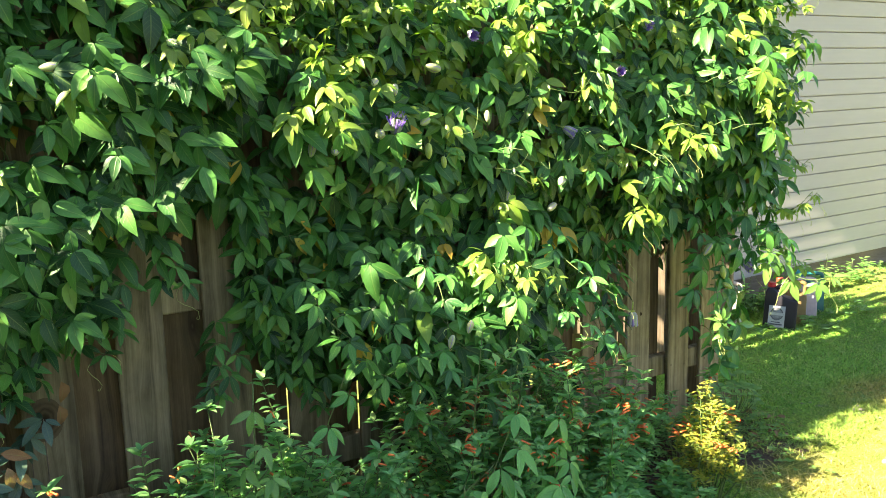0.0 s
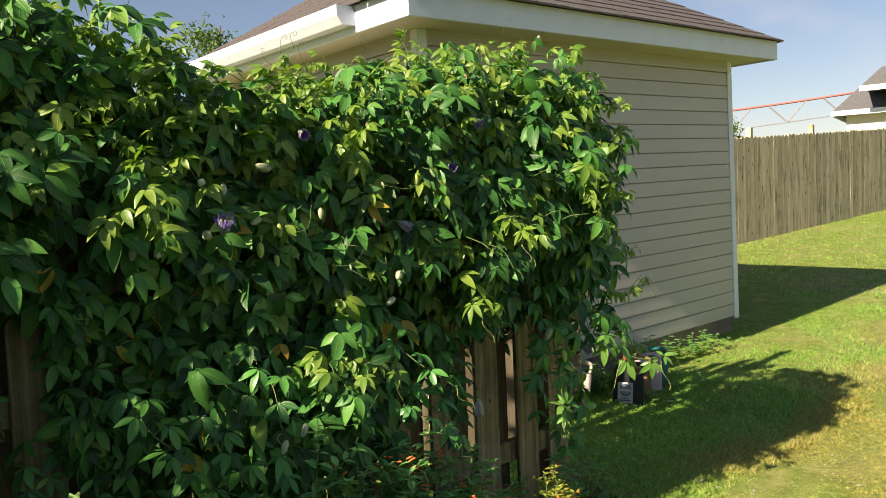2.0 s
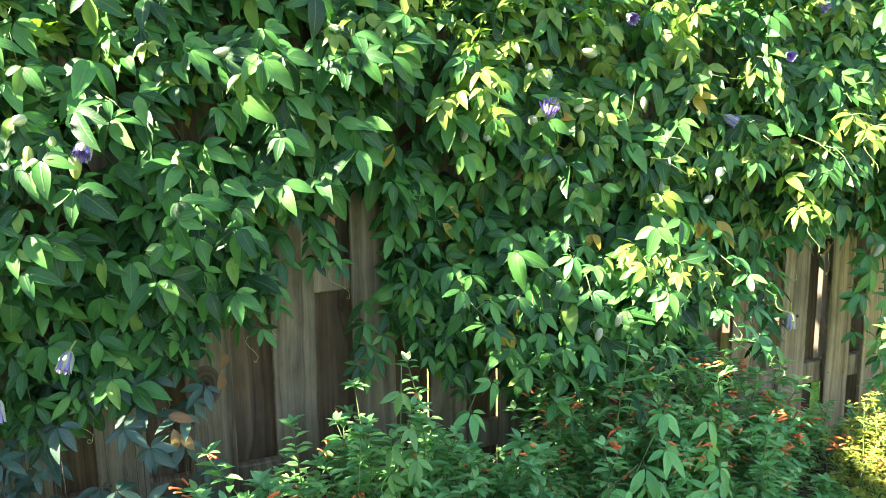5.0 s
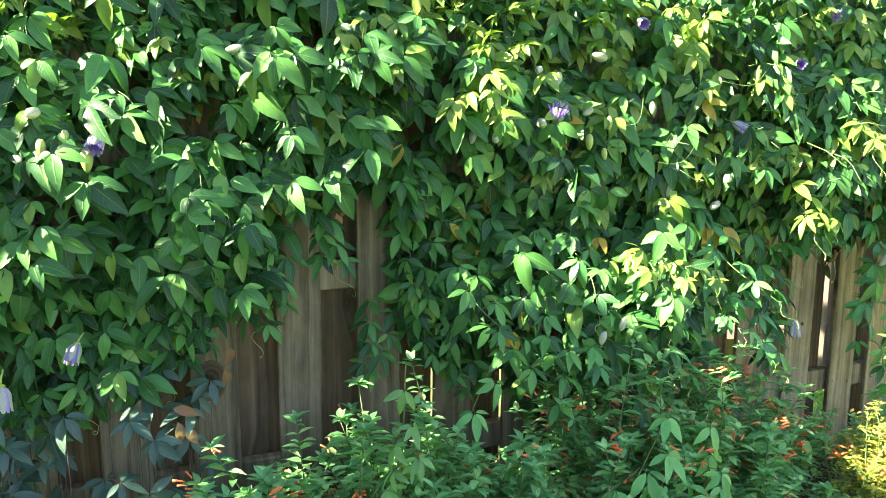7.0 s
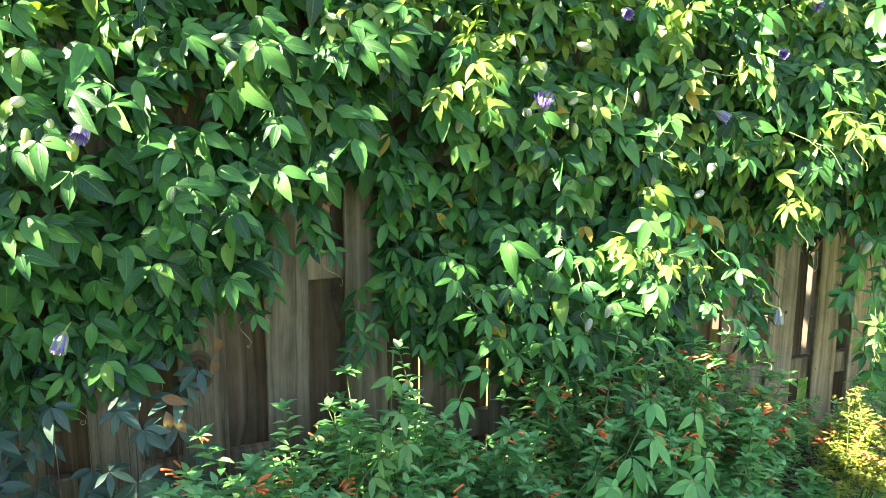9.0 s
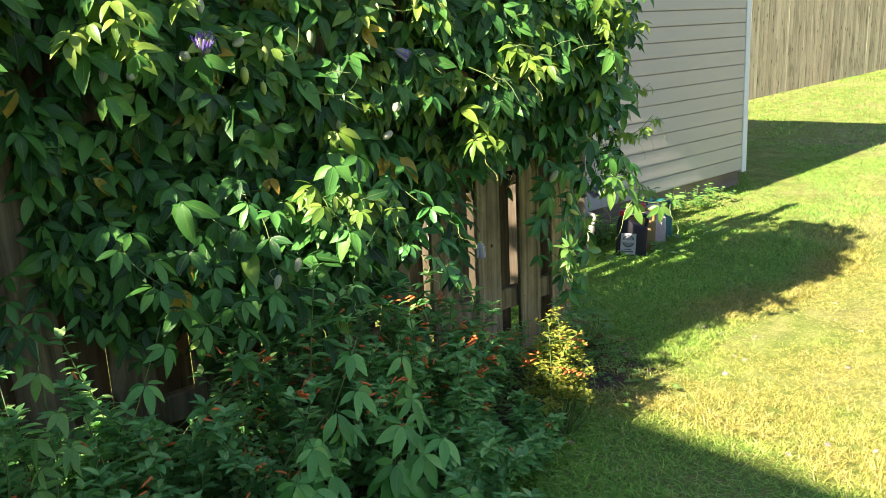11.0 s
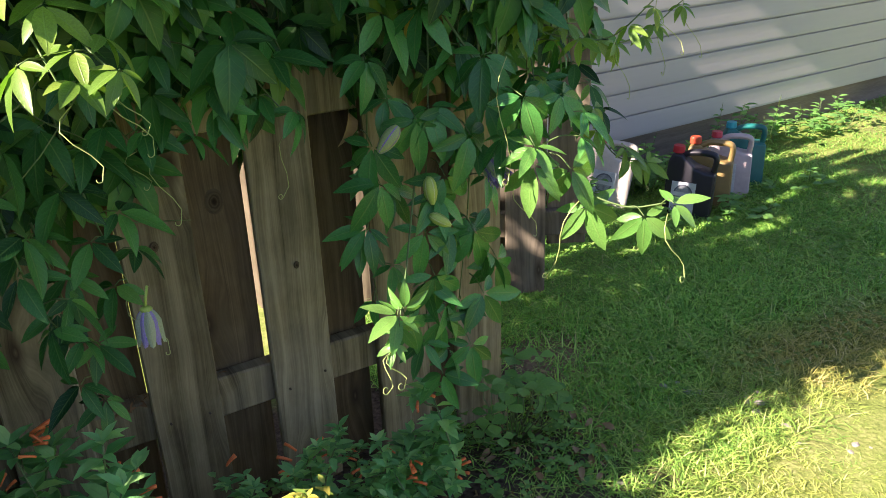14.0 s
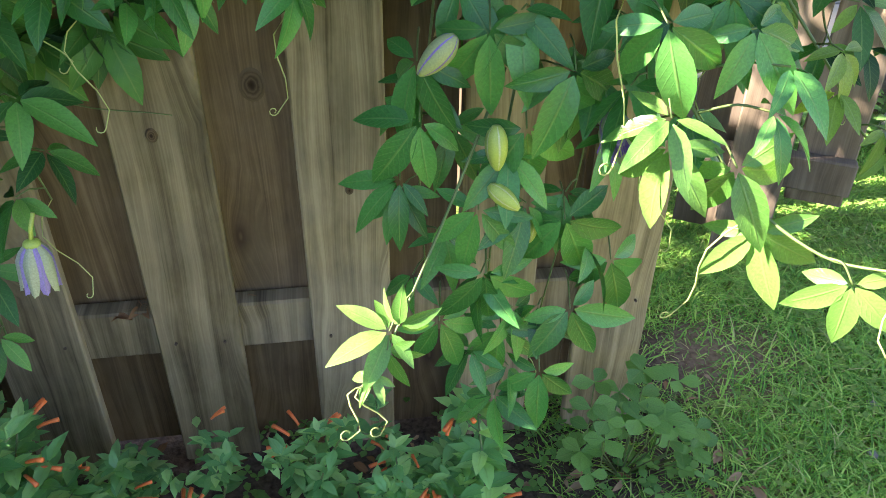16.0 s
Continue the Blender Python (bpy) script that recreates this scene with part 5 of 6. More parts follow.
def flower_bush(x, y, radius, height, stems_n, flowers, rng, label, leaf=M_BUSH, leaf_len=0.046, red=True, low_leaf=0.3):
    """Upright stems with narrow opposite leaves and small tubular flowers near the tips."""
    bush = tagged(empty("flowering_bush", pose(x, y, ground_z(x))), label, "bush", group="bushes in the bed")
    leaves, bm, tips = [], bmesh.new(), []
    for _ in range(stems_n):
        a, r = rng.uniform(0, 2 * math.pi), radius * math.sqrt(rng.random())
        h = 1.15 * height * (1.0 - 0.45 * (r / radius) ** 2) * rng.uniform(0.6, 1.08)
        foot = Vector((0.35 * r * math.cos(a), 0.35 * r * math.sin(a), 0.0))
        top = Vector((r * math.cos(a), r * math.sin(a), h))
        pts = bend([foot, foot.lerp(top, 0.5) + Vector((rng.gauss(0, 0.045), rng.gauss(0, 0.045), 0.04 * h)), top], 5)
        add_tube(bm, pts, 0.003, 0.0014, 4)
        ln = 0.0
        for i in range(len(pts) - 1):
            d = (pts[i + 1] - pts[i])
            for k in range(1 if i < 4 else 3):
                f = i / (len(pts) - 1)
                if f < low_leaf:
                    continue
                p = pts[i] + d * rng.random()
                b = rng.uniform(0, 2 * math.pi)
                for s in (0, math.pi):
                    out = Vector((math.cos(b + s), math.sin(b + s), rng.uniform(0.1, 0.75)))
                    leaves.append(frame_of(p, out, Vector((-out.x * 0.4, -out.y * 0.4, 1)), leaf_len * rng.uniform(0.6, 1.2)))
        for k in range(5):
            b = 2 * math.pi * k / 5 + rng.random()
            out = Vector((math.cos(b), math.sin(b), rng.uniform(0.4, 1.2)))
            leaves.append(frame_of(pts[-1], out, Vector((-out.x, -out.y, 0.8)), leaf_len * rng.uniform(0.5, 0.95)))
        tips.append((pts[-1], pts[-2]))
        for _ in range(3):
            p = pts[rng.randrange(max(4, int(low_leaf * len(pts))), len(pts) - 1)]
            b = rng.uniform(0, 2 * math.pi)
            q = p + Vector((math.cos(b), math.sin(b), rng.uniform(0.3, 1.4))).normalized() * height * rng.uniform(0.1, 0.22)
            add_tube(bm, [p, (p + q) / 2 - Vector((0, 0, 0.008)), q], 0.0018, 0.001, 4)
            for k in range(9):
                b = rng.uniform(0, 2 * math.pi)
                out = Vector((math.cos(b), math.sin(b), rng.uniform(0.0, 0.9)))
                leaves.append(frame_of(p.lerp(q, 1 - 0.7 * rng.random() ** 2), out, Vector((-out.x * 0.4, -out.y * 0.4, 1)), leaf_len * rng.uniform(0.5, 1.0)))
            tips.append((q, p.lerp(q, 0.6)))
    tagged(part("stalk_growth", bm, M_STEM, bush, smooth=True), kind="stuff")
    tagged(mesh_ob("foliage", spread("foliage", leaflet(4, 0.46, 0.28, 0.3), leaves), leaf, bush), kind="stuff")
    if red:
        k = 0
        while k < 1.8 * flowers:
            p, q = rng.choice(tips)
            base_a = rng.uniform(0, 2 * math.pi)
            for j in range(rng.choice((2, 2, 3, 4))):
                b = base_a + rng.uniform(-0.7, 0.7)
                out = Vector((math.cos(b), math.sin(b) - 0.25, rng.uniform(-0.1, 0.7)))
                mesh_ob("flower", TUBE, None, bush, m=matrix_of(frame_of(p.lerp(q, rng.uniform(-0.2, 0.5)) + out.normalized() * 0.028, out, (0, 0, 1), rng.uniform(0.022, 0.031))))
                k += 1
    return bush


def build_bed():
    rng = random.Random(21)
    say = "leafy cuphea bush with orange-red tubular flowers"
    flower_bush(0.74, 2.24, 0.2, 0.62, 30, 50, rng, say + ", tall")
    flower_bush(1.1, 2.3, 0.26, 0.60, 40, 60, rng, say + ", beside the fence")
    flower_bush(0.62, 1.98, 0.24, 0.42, 26, 40, rng, "leafy cuphea bush with red tubular flowers at the bed's edge")
    flower_bush(0.98, 1.98, 0.26, 0.46, 32, 60, rng, "leafy cuphea bush with red tubular flowers at the bed's edge")
    flower_bush(1.34, 2.16, 0.24, 0.47, 32, 60, rng, say + ", low")
    flower_bush(1.74, 2.2, 0.27, 0.68, 40, 130, rng, say + ", thick with flowers")
    flower_bush(2.05, 2.2, 0.25, 0.60, 36, 90, rng, say)
    flower_bush(2.36, 2.28, 0.22, 0.48, 32, 60, rng, say + ", low")
    flower_bush(1.3, 1.86, 0.24, 0.34, 26, 26, rng, "low leafy cuphea bush with few flowers")
    flower_bush(2.02, 1.96, 0.26, 0.26, 26, 8, rng, "low leafy cuphea bush with few flowers")
    flower_bush(2.36, 2.06, 0.2, 0.2, 18, 6, rng, "low leafy cuphea bush with few flowers")
    flower_bush(2.6, 2.42, 0.10, 0.31, 6, 7, rng, say + ", small, at the fence foot", M_BUSH, 0.032)
    flower_bush(2.88, 2.42, 0.13, 0.33, 9, 14, rng, say + ", small, at the fence foot", M_BUSH, 0.033)
    flower_bush(3.02, 2.42, 0.08, 0.3, 7, 8, rng, say + ", thin")
    flower_bush(2.46, 2.46, 0.09, 0.3, 5, 4, rng, "small leafy cuphea bush beside a fence board", M_BUSH, 0.04)
    flower_bush(0.34, 2.2, 0.24, 0.40, 24, 14, rng, say)
    flower_bush(2.66, 2.1, 0.10, 0.40, 40, 22, rng, "golden-leaved cuphea bush lit by the sun", M_BUSH_GOLD, 0.025, True, 0.6)
    for x, y, h, size, n, mat, label in ((1.6, 2.0, 0.66, 0.1, 11, M_LEAF_PLANT, "young passion vine plant with large five-part leaves"), (1.74, 1.95, 0.52, 0.1, 10, M_LEAF_PLANT, "young passion vine plant with large five-part leaves"),
                                         (1.52, 1.9, 0.52, 0.1, 10, M_LEAF_PLANT, "young passion vine plant with large leaves"), (1.86, 2.05, 0.56, 0.095, 9, M_LEAF_PLANT, "tall young passion vine plant among flowers"), (1.44, 1.8, 0.34, 0.09, 7, M_LEAF_PLANT, "young passion vine plant with large spread leaves"),
                                         (1.78, 1.8, 0.3, 0.09, 7, M_LEAF_PLANT, "young passion vine plant among the bushes"), (1.3, 2.3, 0.72, 0.085, 8, M_LEAF_PLANT, "young passion vine plant close to the fence"),
                                         (1.0, 2.1, 0.82, 0.07, 11, M_WEED, "light green young vine shoot among the bushes"), (0.82, 2.02, 0.56, 0.07, 8, M_WEED, "light green young vine shoot"),
                                         (2.36, 2.46, 0.34, 0.085, 6, M_LEAF_PLANT, "young vine plant with broad leaves at the fence foot"), (2.42, 2.3, 0.36, 0.085, 6, M_LEAF_PLANT, "young vine plant with broad leaves at the fence foot")):
        plant = tagged(empty("young_vine", pose(0, 0, 0)), label, "plant", group="young vines in the bed")
        for k in range(2):
            branch(plant, [(x, y, 0), (x + rng.gauss(0, 0.04), y + rng.gauss(0, 0.04), h * 0.5), (x + rng.gauss(0.05, 0.08), y + rng.gauss(-0.05, 0.06), h * (1 - 0.25 * k))], n - 3 * k, size, mat, rng, 0, 0.003, 0.55)
    # shade-coloured plant with long drooping leaves and two withered ones
    plant = tagged(empty("broad_leaf_plant", pose(0, 0, 0)), "vine plant with drooping and withered leaves, shade in its blue-green colour", "plant")
    bm = bmesh.new()
    pale_leaf = spread("leaf", leaflet(7, 0.42, 0.6, 0.6, 0.45), [frame_of((0, 0, 0), (0, 1, 0), (0, 0, 1), 1.0)])
    pale_leaf.materials.append(M_LEAF_DEAD)
    for k in range(46):
        p = Vector((rng.uniform(0.1, 0.66), 2.44 + rng.uniform(-0.08, 0.09), rng.uniform(0.3, 0.74)))
        add_tube(bm, [(p.x * 0.6 + 0.15, 2.52, 0.0), (p.x, p.y + 0.05, p.z * 0.6), p], 0.0022, 0.0014, 4)
        mesh_ob("leaf", rng.choice(leaf_kinds(M_LEAF_SHADED)), None, plant, "", matrix_of(frame_of(p, (rng.gauss(0.1, 0.7), -0.5, rng.uniform(-0.9, 0.0)), (rng.gauss(0, 0.3), -0.5, 0.8), rng.uniform(0.06, 0.095))))
    for at, tip in (((0.57, 2.37, 0.62), (0.15, -0.2, -1)), ((0.56, 2.36, 0.66), (1, -0.3, -0.25)), ((0.58, 2.38, 0.6), (0.7, -0.2, -0.7))):
        mesh_ob("leaf", pale_leaf, None, plant, "withered pale leaf", matrix_of(frame_of(at, tip, (0.2, -1, 0.4), 0.062)))
    tagged(part("stalk_growth", bm, M_TWIG, plant, smooth=True), kind="stuff")
    # low weeds, fallen leaves, bare soil litter
    mats = []
    for _ in range(1700):
        x, y = rng.uniform(-0.3, 3.5), rng.gauss(2.42, 0.2)
        if y > 2.72 or y < 1.75 or (x > 3.25 and y < 2.3):
            continue
        b = rng.uniform(0, 6.3)
        z = rng.uniform(0.01, 0.07)
        for k in range(3):
            a = b + k * 2.1
            mats.append(frame_of((x, y, z), (math.cos(a), math.sin(a), 0.25), (0, 0, 1), rng.uniform(0.01, 0.024)))
    tagged(mesh_ob("ground_weeds", spread("ground_weeds", leaflet(4, 0.75, 0.1, 0.2, 0.55), mats), M_WEED), "low clover-like weeds at the fence foot", "weeds", kind="stuff")
    mats = []
    for _ in range(1100):
        x, y = rng.uniform(-0.3, 3.6), rng.gauss(2.45, 0.22)
        if y > 2.75 or y < 1.7 or (x > 2.6 and y < 2.28):
            continue
        b = rng.uniform(0, 6.3)
        mats.append(frame_of((x, y, rng.uniform(0.008, 0.03)), (math.cos(b), math.sin(b), rng.gauss(0, 0.2)), (rng.gauss(0, 0.5), rng.gauss(0, 0.5), 1), rng.uniform(0.014, 0.042)))
    tagged(mesh_ob("fallen_leaves", spread("fallen_leaves", leaflet(5, 0.45, 0.3, 0.6), mats), M_LEAF_DEAD), "dry brown fallen leaves on the soil", "leaf litter", kind="stuff")
    mats = []
    for _ in range(60):
        x = rng.choice((rng.uniform(2.5, 2.62), rng.uniform(0.7, 3.3)))
        b = rng.uniform(0, 6.3)
        mats.append(frame_of((x, rng.uniform(2.672, 2.70), 0.347), (math.cos(b), 0.4 * math.sin(b), 0.1), (rng.gauss(0, 0.4), rng.gauss(0, 0.4), 1), rng.uniform(0.012, 0.035)))
    tagged(mesh_ob("rail_litter", spread("rail_litter", leaflet(5, 0.45, 0.3, 0.6), mats), M_LEAF_DEAD), "dry leaf scraps lying on the fence rail", "leaf litter", kind="stuff")
    weed = tagged(empty("broad_leaf_weed", pose(0, 0, 0)), "pale green broad-leaved weed by the end board", "weed")
    bm = bmesh.new()
    for k in range(26):
        p = Vector((rng.uniform(3.22, 3.47), rng.uniform(2.44, 2.6), rng.uniform(0.06, 0.24)))
        add_tube(bm, [(3.34, 2.53, 0), (p.x, p.y, p.z * 0.7), p], 0.0016, 0.001, 4)
        b = rng.uniform(0, 6.3)
        for j in range(3):
            mesh_ob("leaf", ROUND_LEAF, None, weed, m=matrix_of(frame_of(p, (math.cos(b + 2.1 * j), math.sin(b + 2.1 * j) - 0.2, 0.2), (0, -0.3, 1), rng.uniform(0.028, 0.045))))
    tagged(part("stalk_growth", bm, M_STEM, weed, smooth=True), kind="stuff")


# vine leaf with the shade at the fence foot put into its colour
M_LEAF_SHADED = leafy("shaded blue-green leaf", [(0.0, (0.03, 0.075, 0.05)), (0.6, (0.05, 0.11, 0.07)), (1.0, (0.08, 0.15, 0.09))], rough=0.45, through_light=0.1, vein=0.15)
ROUND_LEAF = spread("leaf", leaflet(5, 0.75, 0.12, 0.2, 0.6), [frame_of((0, 0, 0), (0, 1, 0), (0, 0, 1), 1.0)])
ROUND_LEAF.materials.append(M_WEED)
build_bed()


# ---- oil jugs by the shed ----
def plastic(name, c):
    return plain(name, tuple(v * 0.72 for v in c), c, 9.0, 0.42, bump=0.06, depth=0.001)


M_LABEL, M_LABEL_DARK, M_LABEL_GREY, M_CAP = plain("printed label", (0.34, 0.37, 0.40), (0.55, 0.58, 0.60), 40, 0.5, bump=0.05), plastic("label print", (0.10, 0.11, 0.14)), plain("grey label print", (0.10, 0.12, 0.14), (0.34, 0.36, 0.38), 60, 0.5, bump=0.05), plastic("red cap", (0.55, 0.02, 0.02))


def build_jug(name, label, colour, cap, m, badge=True):
    body_mat = plastic(name + " plastic", colour)
    jug = tagged(empty(name, m), label, "jug", group="jugs by the shed")
    out = [(-0.095, 0.0), (0.095, 0.0), (0.1, 0.02), (0.1, 0.205), (0.06, 0.208), (0.01, 0.222), (-0.025, 0.25), (-0.045, 0.268), (-0.086, 0.268), (-0.1, 0.235), (-0.1, 0.02)]
    bm = extruded(out, -0.062, 0.062, lambda u, v, s: (u, s, v))
    for v in bm.verts:
        if v.co.z > 0.2:
            v.co.y *= 0.86 - 4.0 * (v.co.z - 0.2)
    bmesh.ops.bevel(bm, geom=list(bm.edges), offset=0.011, segments=3, profile=0.6, affect="EDGES", clamp_overlap=True)
    part("body", bm, body_mat, jug, smooth=True)
    bm = add_tube(bmesh.new(), bend([(-0.05, 0, 0.256), (-0.01, 0, 0.274), (0.04, 0, 0.277), (0.08, 0, 0.272), (0.092, 0, 0.255), (0.09, 0, 0.225), (0.085, 0, 0.195)], 5), 0.013, 0.013, 10)
    for v in bm.verts:
        v.co.y *= 1.5
    part("handle", bm, body_mat, jug, smooth=True)
    bm = add_tube(bmesh.new(), [(-0.066, 0, 0.26), (-0.066, 0, 0.276)], 0.02, 0.02, 14)
    part("neck", bm, body_mat, jug)
    bm = add_tube(bmesh.new(), [(-0.066, 0, 0.27), (-0.066, 0, 0.294), (-0.066, 0, 0.297)], 0.026, 0.023, 16)
    part("cap", bm, plastic(name + " cap", cap), jug, "plastic screw cap")
    if badge:
        part("paper_label", box(-0.07, -0.0642, 0.03, 0.03, -0.0622, 0.165, 0.0005), M_LABEL, jug, "pale printed label")
        for rad, yy, mat in ((0.040, -0.0647, M_LABEL_DARK), (0.034, -0.0651, M_LABEL_GREY)):
            bm = bmesh.new()
            bmesh.ops.create_circle(bm, cap_ends=True, segments=28, radius=rad, matrix=pose(-0.02, yy, 0.115, 90, 0, 0))
            part("label_badge", bm, mat, jug, "round printed emblem")
        part("label_bar", box(-0.066, -0.0665, 0.107, 0.026, -0.0657, 0.123, 0), M_LABEL, jug)
        part("label_bar", box(-0.058, -0.0659, 0.045, 0.016, -0.0644, 0.053, 0), M_LABEL_DARK, jug)
        part("label_bar", box(-0.05, -0.0659, 0.060, 0.004, -0.0644, 0.065, 0), M_LABEL_DARK, jug)
    return jug


J = Matrix.Diagonal((0.96, 1.0, 1.02, 1))
build_jug("oil_jug", "white plastic oil jug with red cap, leaning in weeds", (0.56, 0.50, 0.43), (0.55, 0.03, 0.03), pose(4.71, 3.69, 0.0, -4, 9, -46) @ J)
build_jug("oil_jug", "black plastic oil jug with red cap and pale label", (0.012, 0.012, 0.018), (0.5, 0.02, 0.03), pose(4.885, 3.375, 0.0, 0, 3, -56) @ J)
build_jug("oil_jug", "gold-brown plastic oil jug with red cap", (0.26, 0.18, 0.06), (0.6, 0.08, 0.03), pose(5.06, 3.42, 0.0, 0, 0, -54) @ J, False)
build_jug("oil_jug", "greyish pink plastic jug with red cap", (0.50, 0.42, 0.42), (0.55, 0.05, 0.08), pose(5.225, 3.45, 0.008, 0, 0, -48) @ J @ Matrix.Diagonal((0.95, 0.95, 0.95, 1)))
build_jug("fluid_jug", "teal plastic jug with turquoise cap", (0.01, 0.16, 0.14), (0.02, 0.38, 0.45), pose(5.38, 3.50, 0.014, 0, 0, -46) @ J @ Matrix.Diagonal((0.95, 0.95, 0.96, 1)), False)


# ---- weeds along the shed ----
def build_shed_weeds():
    rng = random.Random(31)
    mats, bm = [], bmesh.new()
    for k in range(225):
        x, y = rng.uniform(4.2, 6.6), rng.uniform(3.6, 3.84)
        if k > 110:
            x = rng.uniform(4.45, 5.7)
            y = rng.uniform(3.15, 3.4) - 0.1 * (x - 5) if k > 200 else rng.uniform(3.66, 3.83)
        h = rng.uniform(0.05, 0.2) * (0.45 if y < 3.45 else 1.5 if 5.55 < x < 5.85 or 4.72 < x < 5.0 else 0.8)
        if y > 3.5:
            y += 0.02 * (7.3 - x)
        p = Vector((x, y, ground_z(x)))
        q = p + Vector((rng.gauss(0, 0.05), rng.gauss(-0.03, 0.04), h))
        add_tube(bm, [p, (p + q) / 2, q], 0.002, 0.001, 4)
        for k in range(7):
            b = rng.uniform(0, 6.3)
            mats.append(frame_of(p.lerp(q, rng.uniform(0.25, 1)), (math.cos(b), math.sin(b), 0.3), (0, -0.2, 1), rng.uniform(0.03, 0.065)))
    weeds = tagged(empty("shed_weeds"), "leafy green weeds along the foot of the shed", "weeds", kind="stuff")
    part("stalk_growth", bm, M_STEM, weeds)
    mesh_ob("foliage", spread("foliage", leaflet(4, 0.5, 0.2, 0.25), mats), M_WEED, weeds)


build_shed_weeds()


M_CLOVER = leafy("clover leaf", [(0.0, (0.13, 0.25, 0.045)), (1.0, (0.24, 0.37, 0.075))], rough=0.55, through_light=0.25, vein=0.2, spec=0.3)


def build_clover():
    rng = random.Random(37)
    mats = []
    while len(mats) < 15000:
        x, y = rng.uniform(3.2, 5.9), rng.uniform(2.35, 3.85)
        if noise.noise((x * 2.5, y * 2.5, 6.0)) + rng.gauss(0, 0.25) < 0.12 - 0.25 * (y > 3.1) or (x < 3.4 and y > 2.3) or ((x - 3.62) / 0.28) ** 2 + ((y - 2.82) / 0.16) ** 2 < 0.8:
            continue
        b, z, k = rng.uniform(0, 6.3), ground_z(x) + rng.uniform(0.008, 0.03), rng.uniform(0.008, 0.017)
        for j in range(3):
            a = b + j * 2.1
            mats.append(frame_of((x, y, z), (math.cos(a), math.sin(a), 0.15), (rng.gauss(0, 0.3), rng.gauss(0, 0.3), 1), k))
    tagged(mesh_ob("lawn_clover", spread("lawn_clover", leaflet(3, 0.8, 0.1, 0.2, 0.6), mats), M_CLOVER), "small clover leaves in the shaded lawn", "clover", kind="stuff")


build_clover()


# ---- stones in the lawn ----
def build_stones():
    rng = random.Random(17)
    metas = []
    for k in range(5):
        bm = bmesh.new()
        bmesh.ops.create_icosphere(bm, subdivisions=2, radius=1.0)
        for v in bm.verts:
            v.co *= 1 + 0.28 * noise.noise(v.co * 1.3 + Vector((k * 5, 0, 0)))
            v.co.z *= 0.45
        me = bpy.data.meshes.new("stone")
        bm.to_mesh(me)
        bm.free()
        me.shade_smooth()
        me.materials.append(M_STONE)
        metas.append(me)
    spots = [(3.91, 2.63), (3.83, 2.51), (3.86, 2.45), (3.88, 2.43), (3.95, 2.34), (3.97, 2.31), (3.93, 2.29), (3.87, 2.5), (4.0, 2.07), (4.02, 2.04), (3.97, 2.06), (3.71, 1.97), (3.52, 1.95), (3.26, 1.28), (3.9, 2.15), (2.9, 2.3), (2.95, 2.2), (3.1, 2.35)]
    for _ in range(14):
        spots.append((rng.uniform(3.0, 4.8), rng.gauss(1.9, 0.35)))
    for x, y in spots:
        s = rng.uniform(0.006, 0.013)
        tagged(mesh_ob("stone", rng.choice(metas), None, m=pose(x, y, 0.004 + s * 0.1, rng.uniform(-15, 15), rng.uniform(-15, 15), rng.uniform(0, 360)) @ Matrix.Diagonal((s * 1.3, s, s, 1))), "small pale stone lying in the lawn", "stone", "stones in the lawn")


build_stones()


# ---- distance ----
M_TREE = leafy("tree leaf", [(0.0, (0.06, 0.12, 0.035)), (1.0, (0.14, 0.22, 0.06))], rough=0.6, through_light=0.2, vein=0.0)
M_BARK = plain("bark", (0.09, 0.07, 0.05), (0.17, 0.14, 0.11), 6.0, 0.95, bump=0.6, depth=0.02)
M_ROOF_GREY = plain("grey shingle", (0.085, 0.087, 0.095), (0.13, 0.133, 0.14), 8.0, 0.95)
M_HOUSE = plain("cream house wall", (0.62, 0.56, 0.50), (0.70, 0.64, 0.58), 1.0, 0.8)
M_RED_PAINT = plain("dull red pipe", (0.36, 0.13, 0.12), (0.46, 0.19, 0.17), 2.0, 0.6)
M_STEEL = plain("galvanised steel", (0.40, 0.42, 0.45), (0.52, 0.54, 0.56), 4.0, 0.5, metal=0.6)


def build_tree(x, y, height, crown, leaf_size, n, rng, label, airy=1.0):
    tree = tagged(empty("tree", pose(x, y, ground_z(x))), label, "tree")
    bm = add_tube(bmesh.new(), [(0, 0, 0), (0.1, 0, height * 0.3), (0, 0.1, height * 0.6), (0.1, 0, height * 0.9)], crown * 0.09, crown * 0.02, 8)
    tips = []
    for k in range(14):
        z = height * rng.uniform(0.35, 0.85)
        a = rng.uniform(0, 6.3)
        r = crown * rng.uniform(0.5, 1.0) * (1.2 - z / height * 0.7)
        tip = Vector((r * math.cos(a), r * math.sin(a), z + r * rng.uniform(0.2, 0.6)))
        add_tube(bm, [(0, 0, z), Vector((0, 0, z)).lerp(tip, 0.5) + Vector((0, 0, 0.1 * r)), tip], crown * 0.03, crown * 0.008, 5)
        tips += [tip, Vector((0, 0, z)).lerp(tip, 0.6)]
    part("trunk", bm, M_BARK, tree)
    mats = []
    for _ in range(n):
        c = rng.choice(tips) + Vector((rng.gauss(0, 1), rng.gauss(0, 1), rng.gauss(0, 0.7))) * crown * 0.22 * airy
        d = Vector((rng.gauss(0, 1), rng.gauss(0, 1), rng.gauss(0, 1)))
        mats.append(frame_of(c, d, (rng.gauss(0, 0.5), rng.gauss(0, 0.5), 1), leaf_size * rng.uniform(0.6, 1.3)))
    tagged(mesh_ob("crown", spread("crown", leaflet(3, 0.6, 0.2, 0.2), mats), M_TREE, tree), kind="stuff")


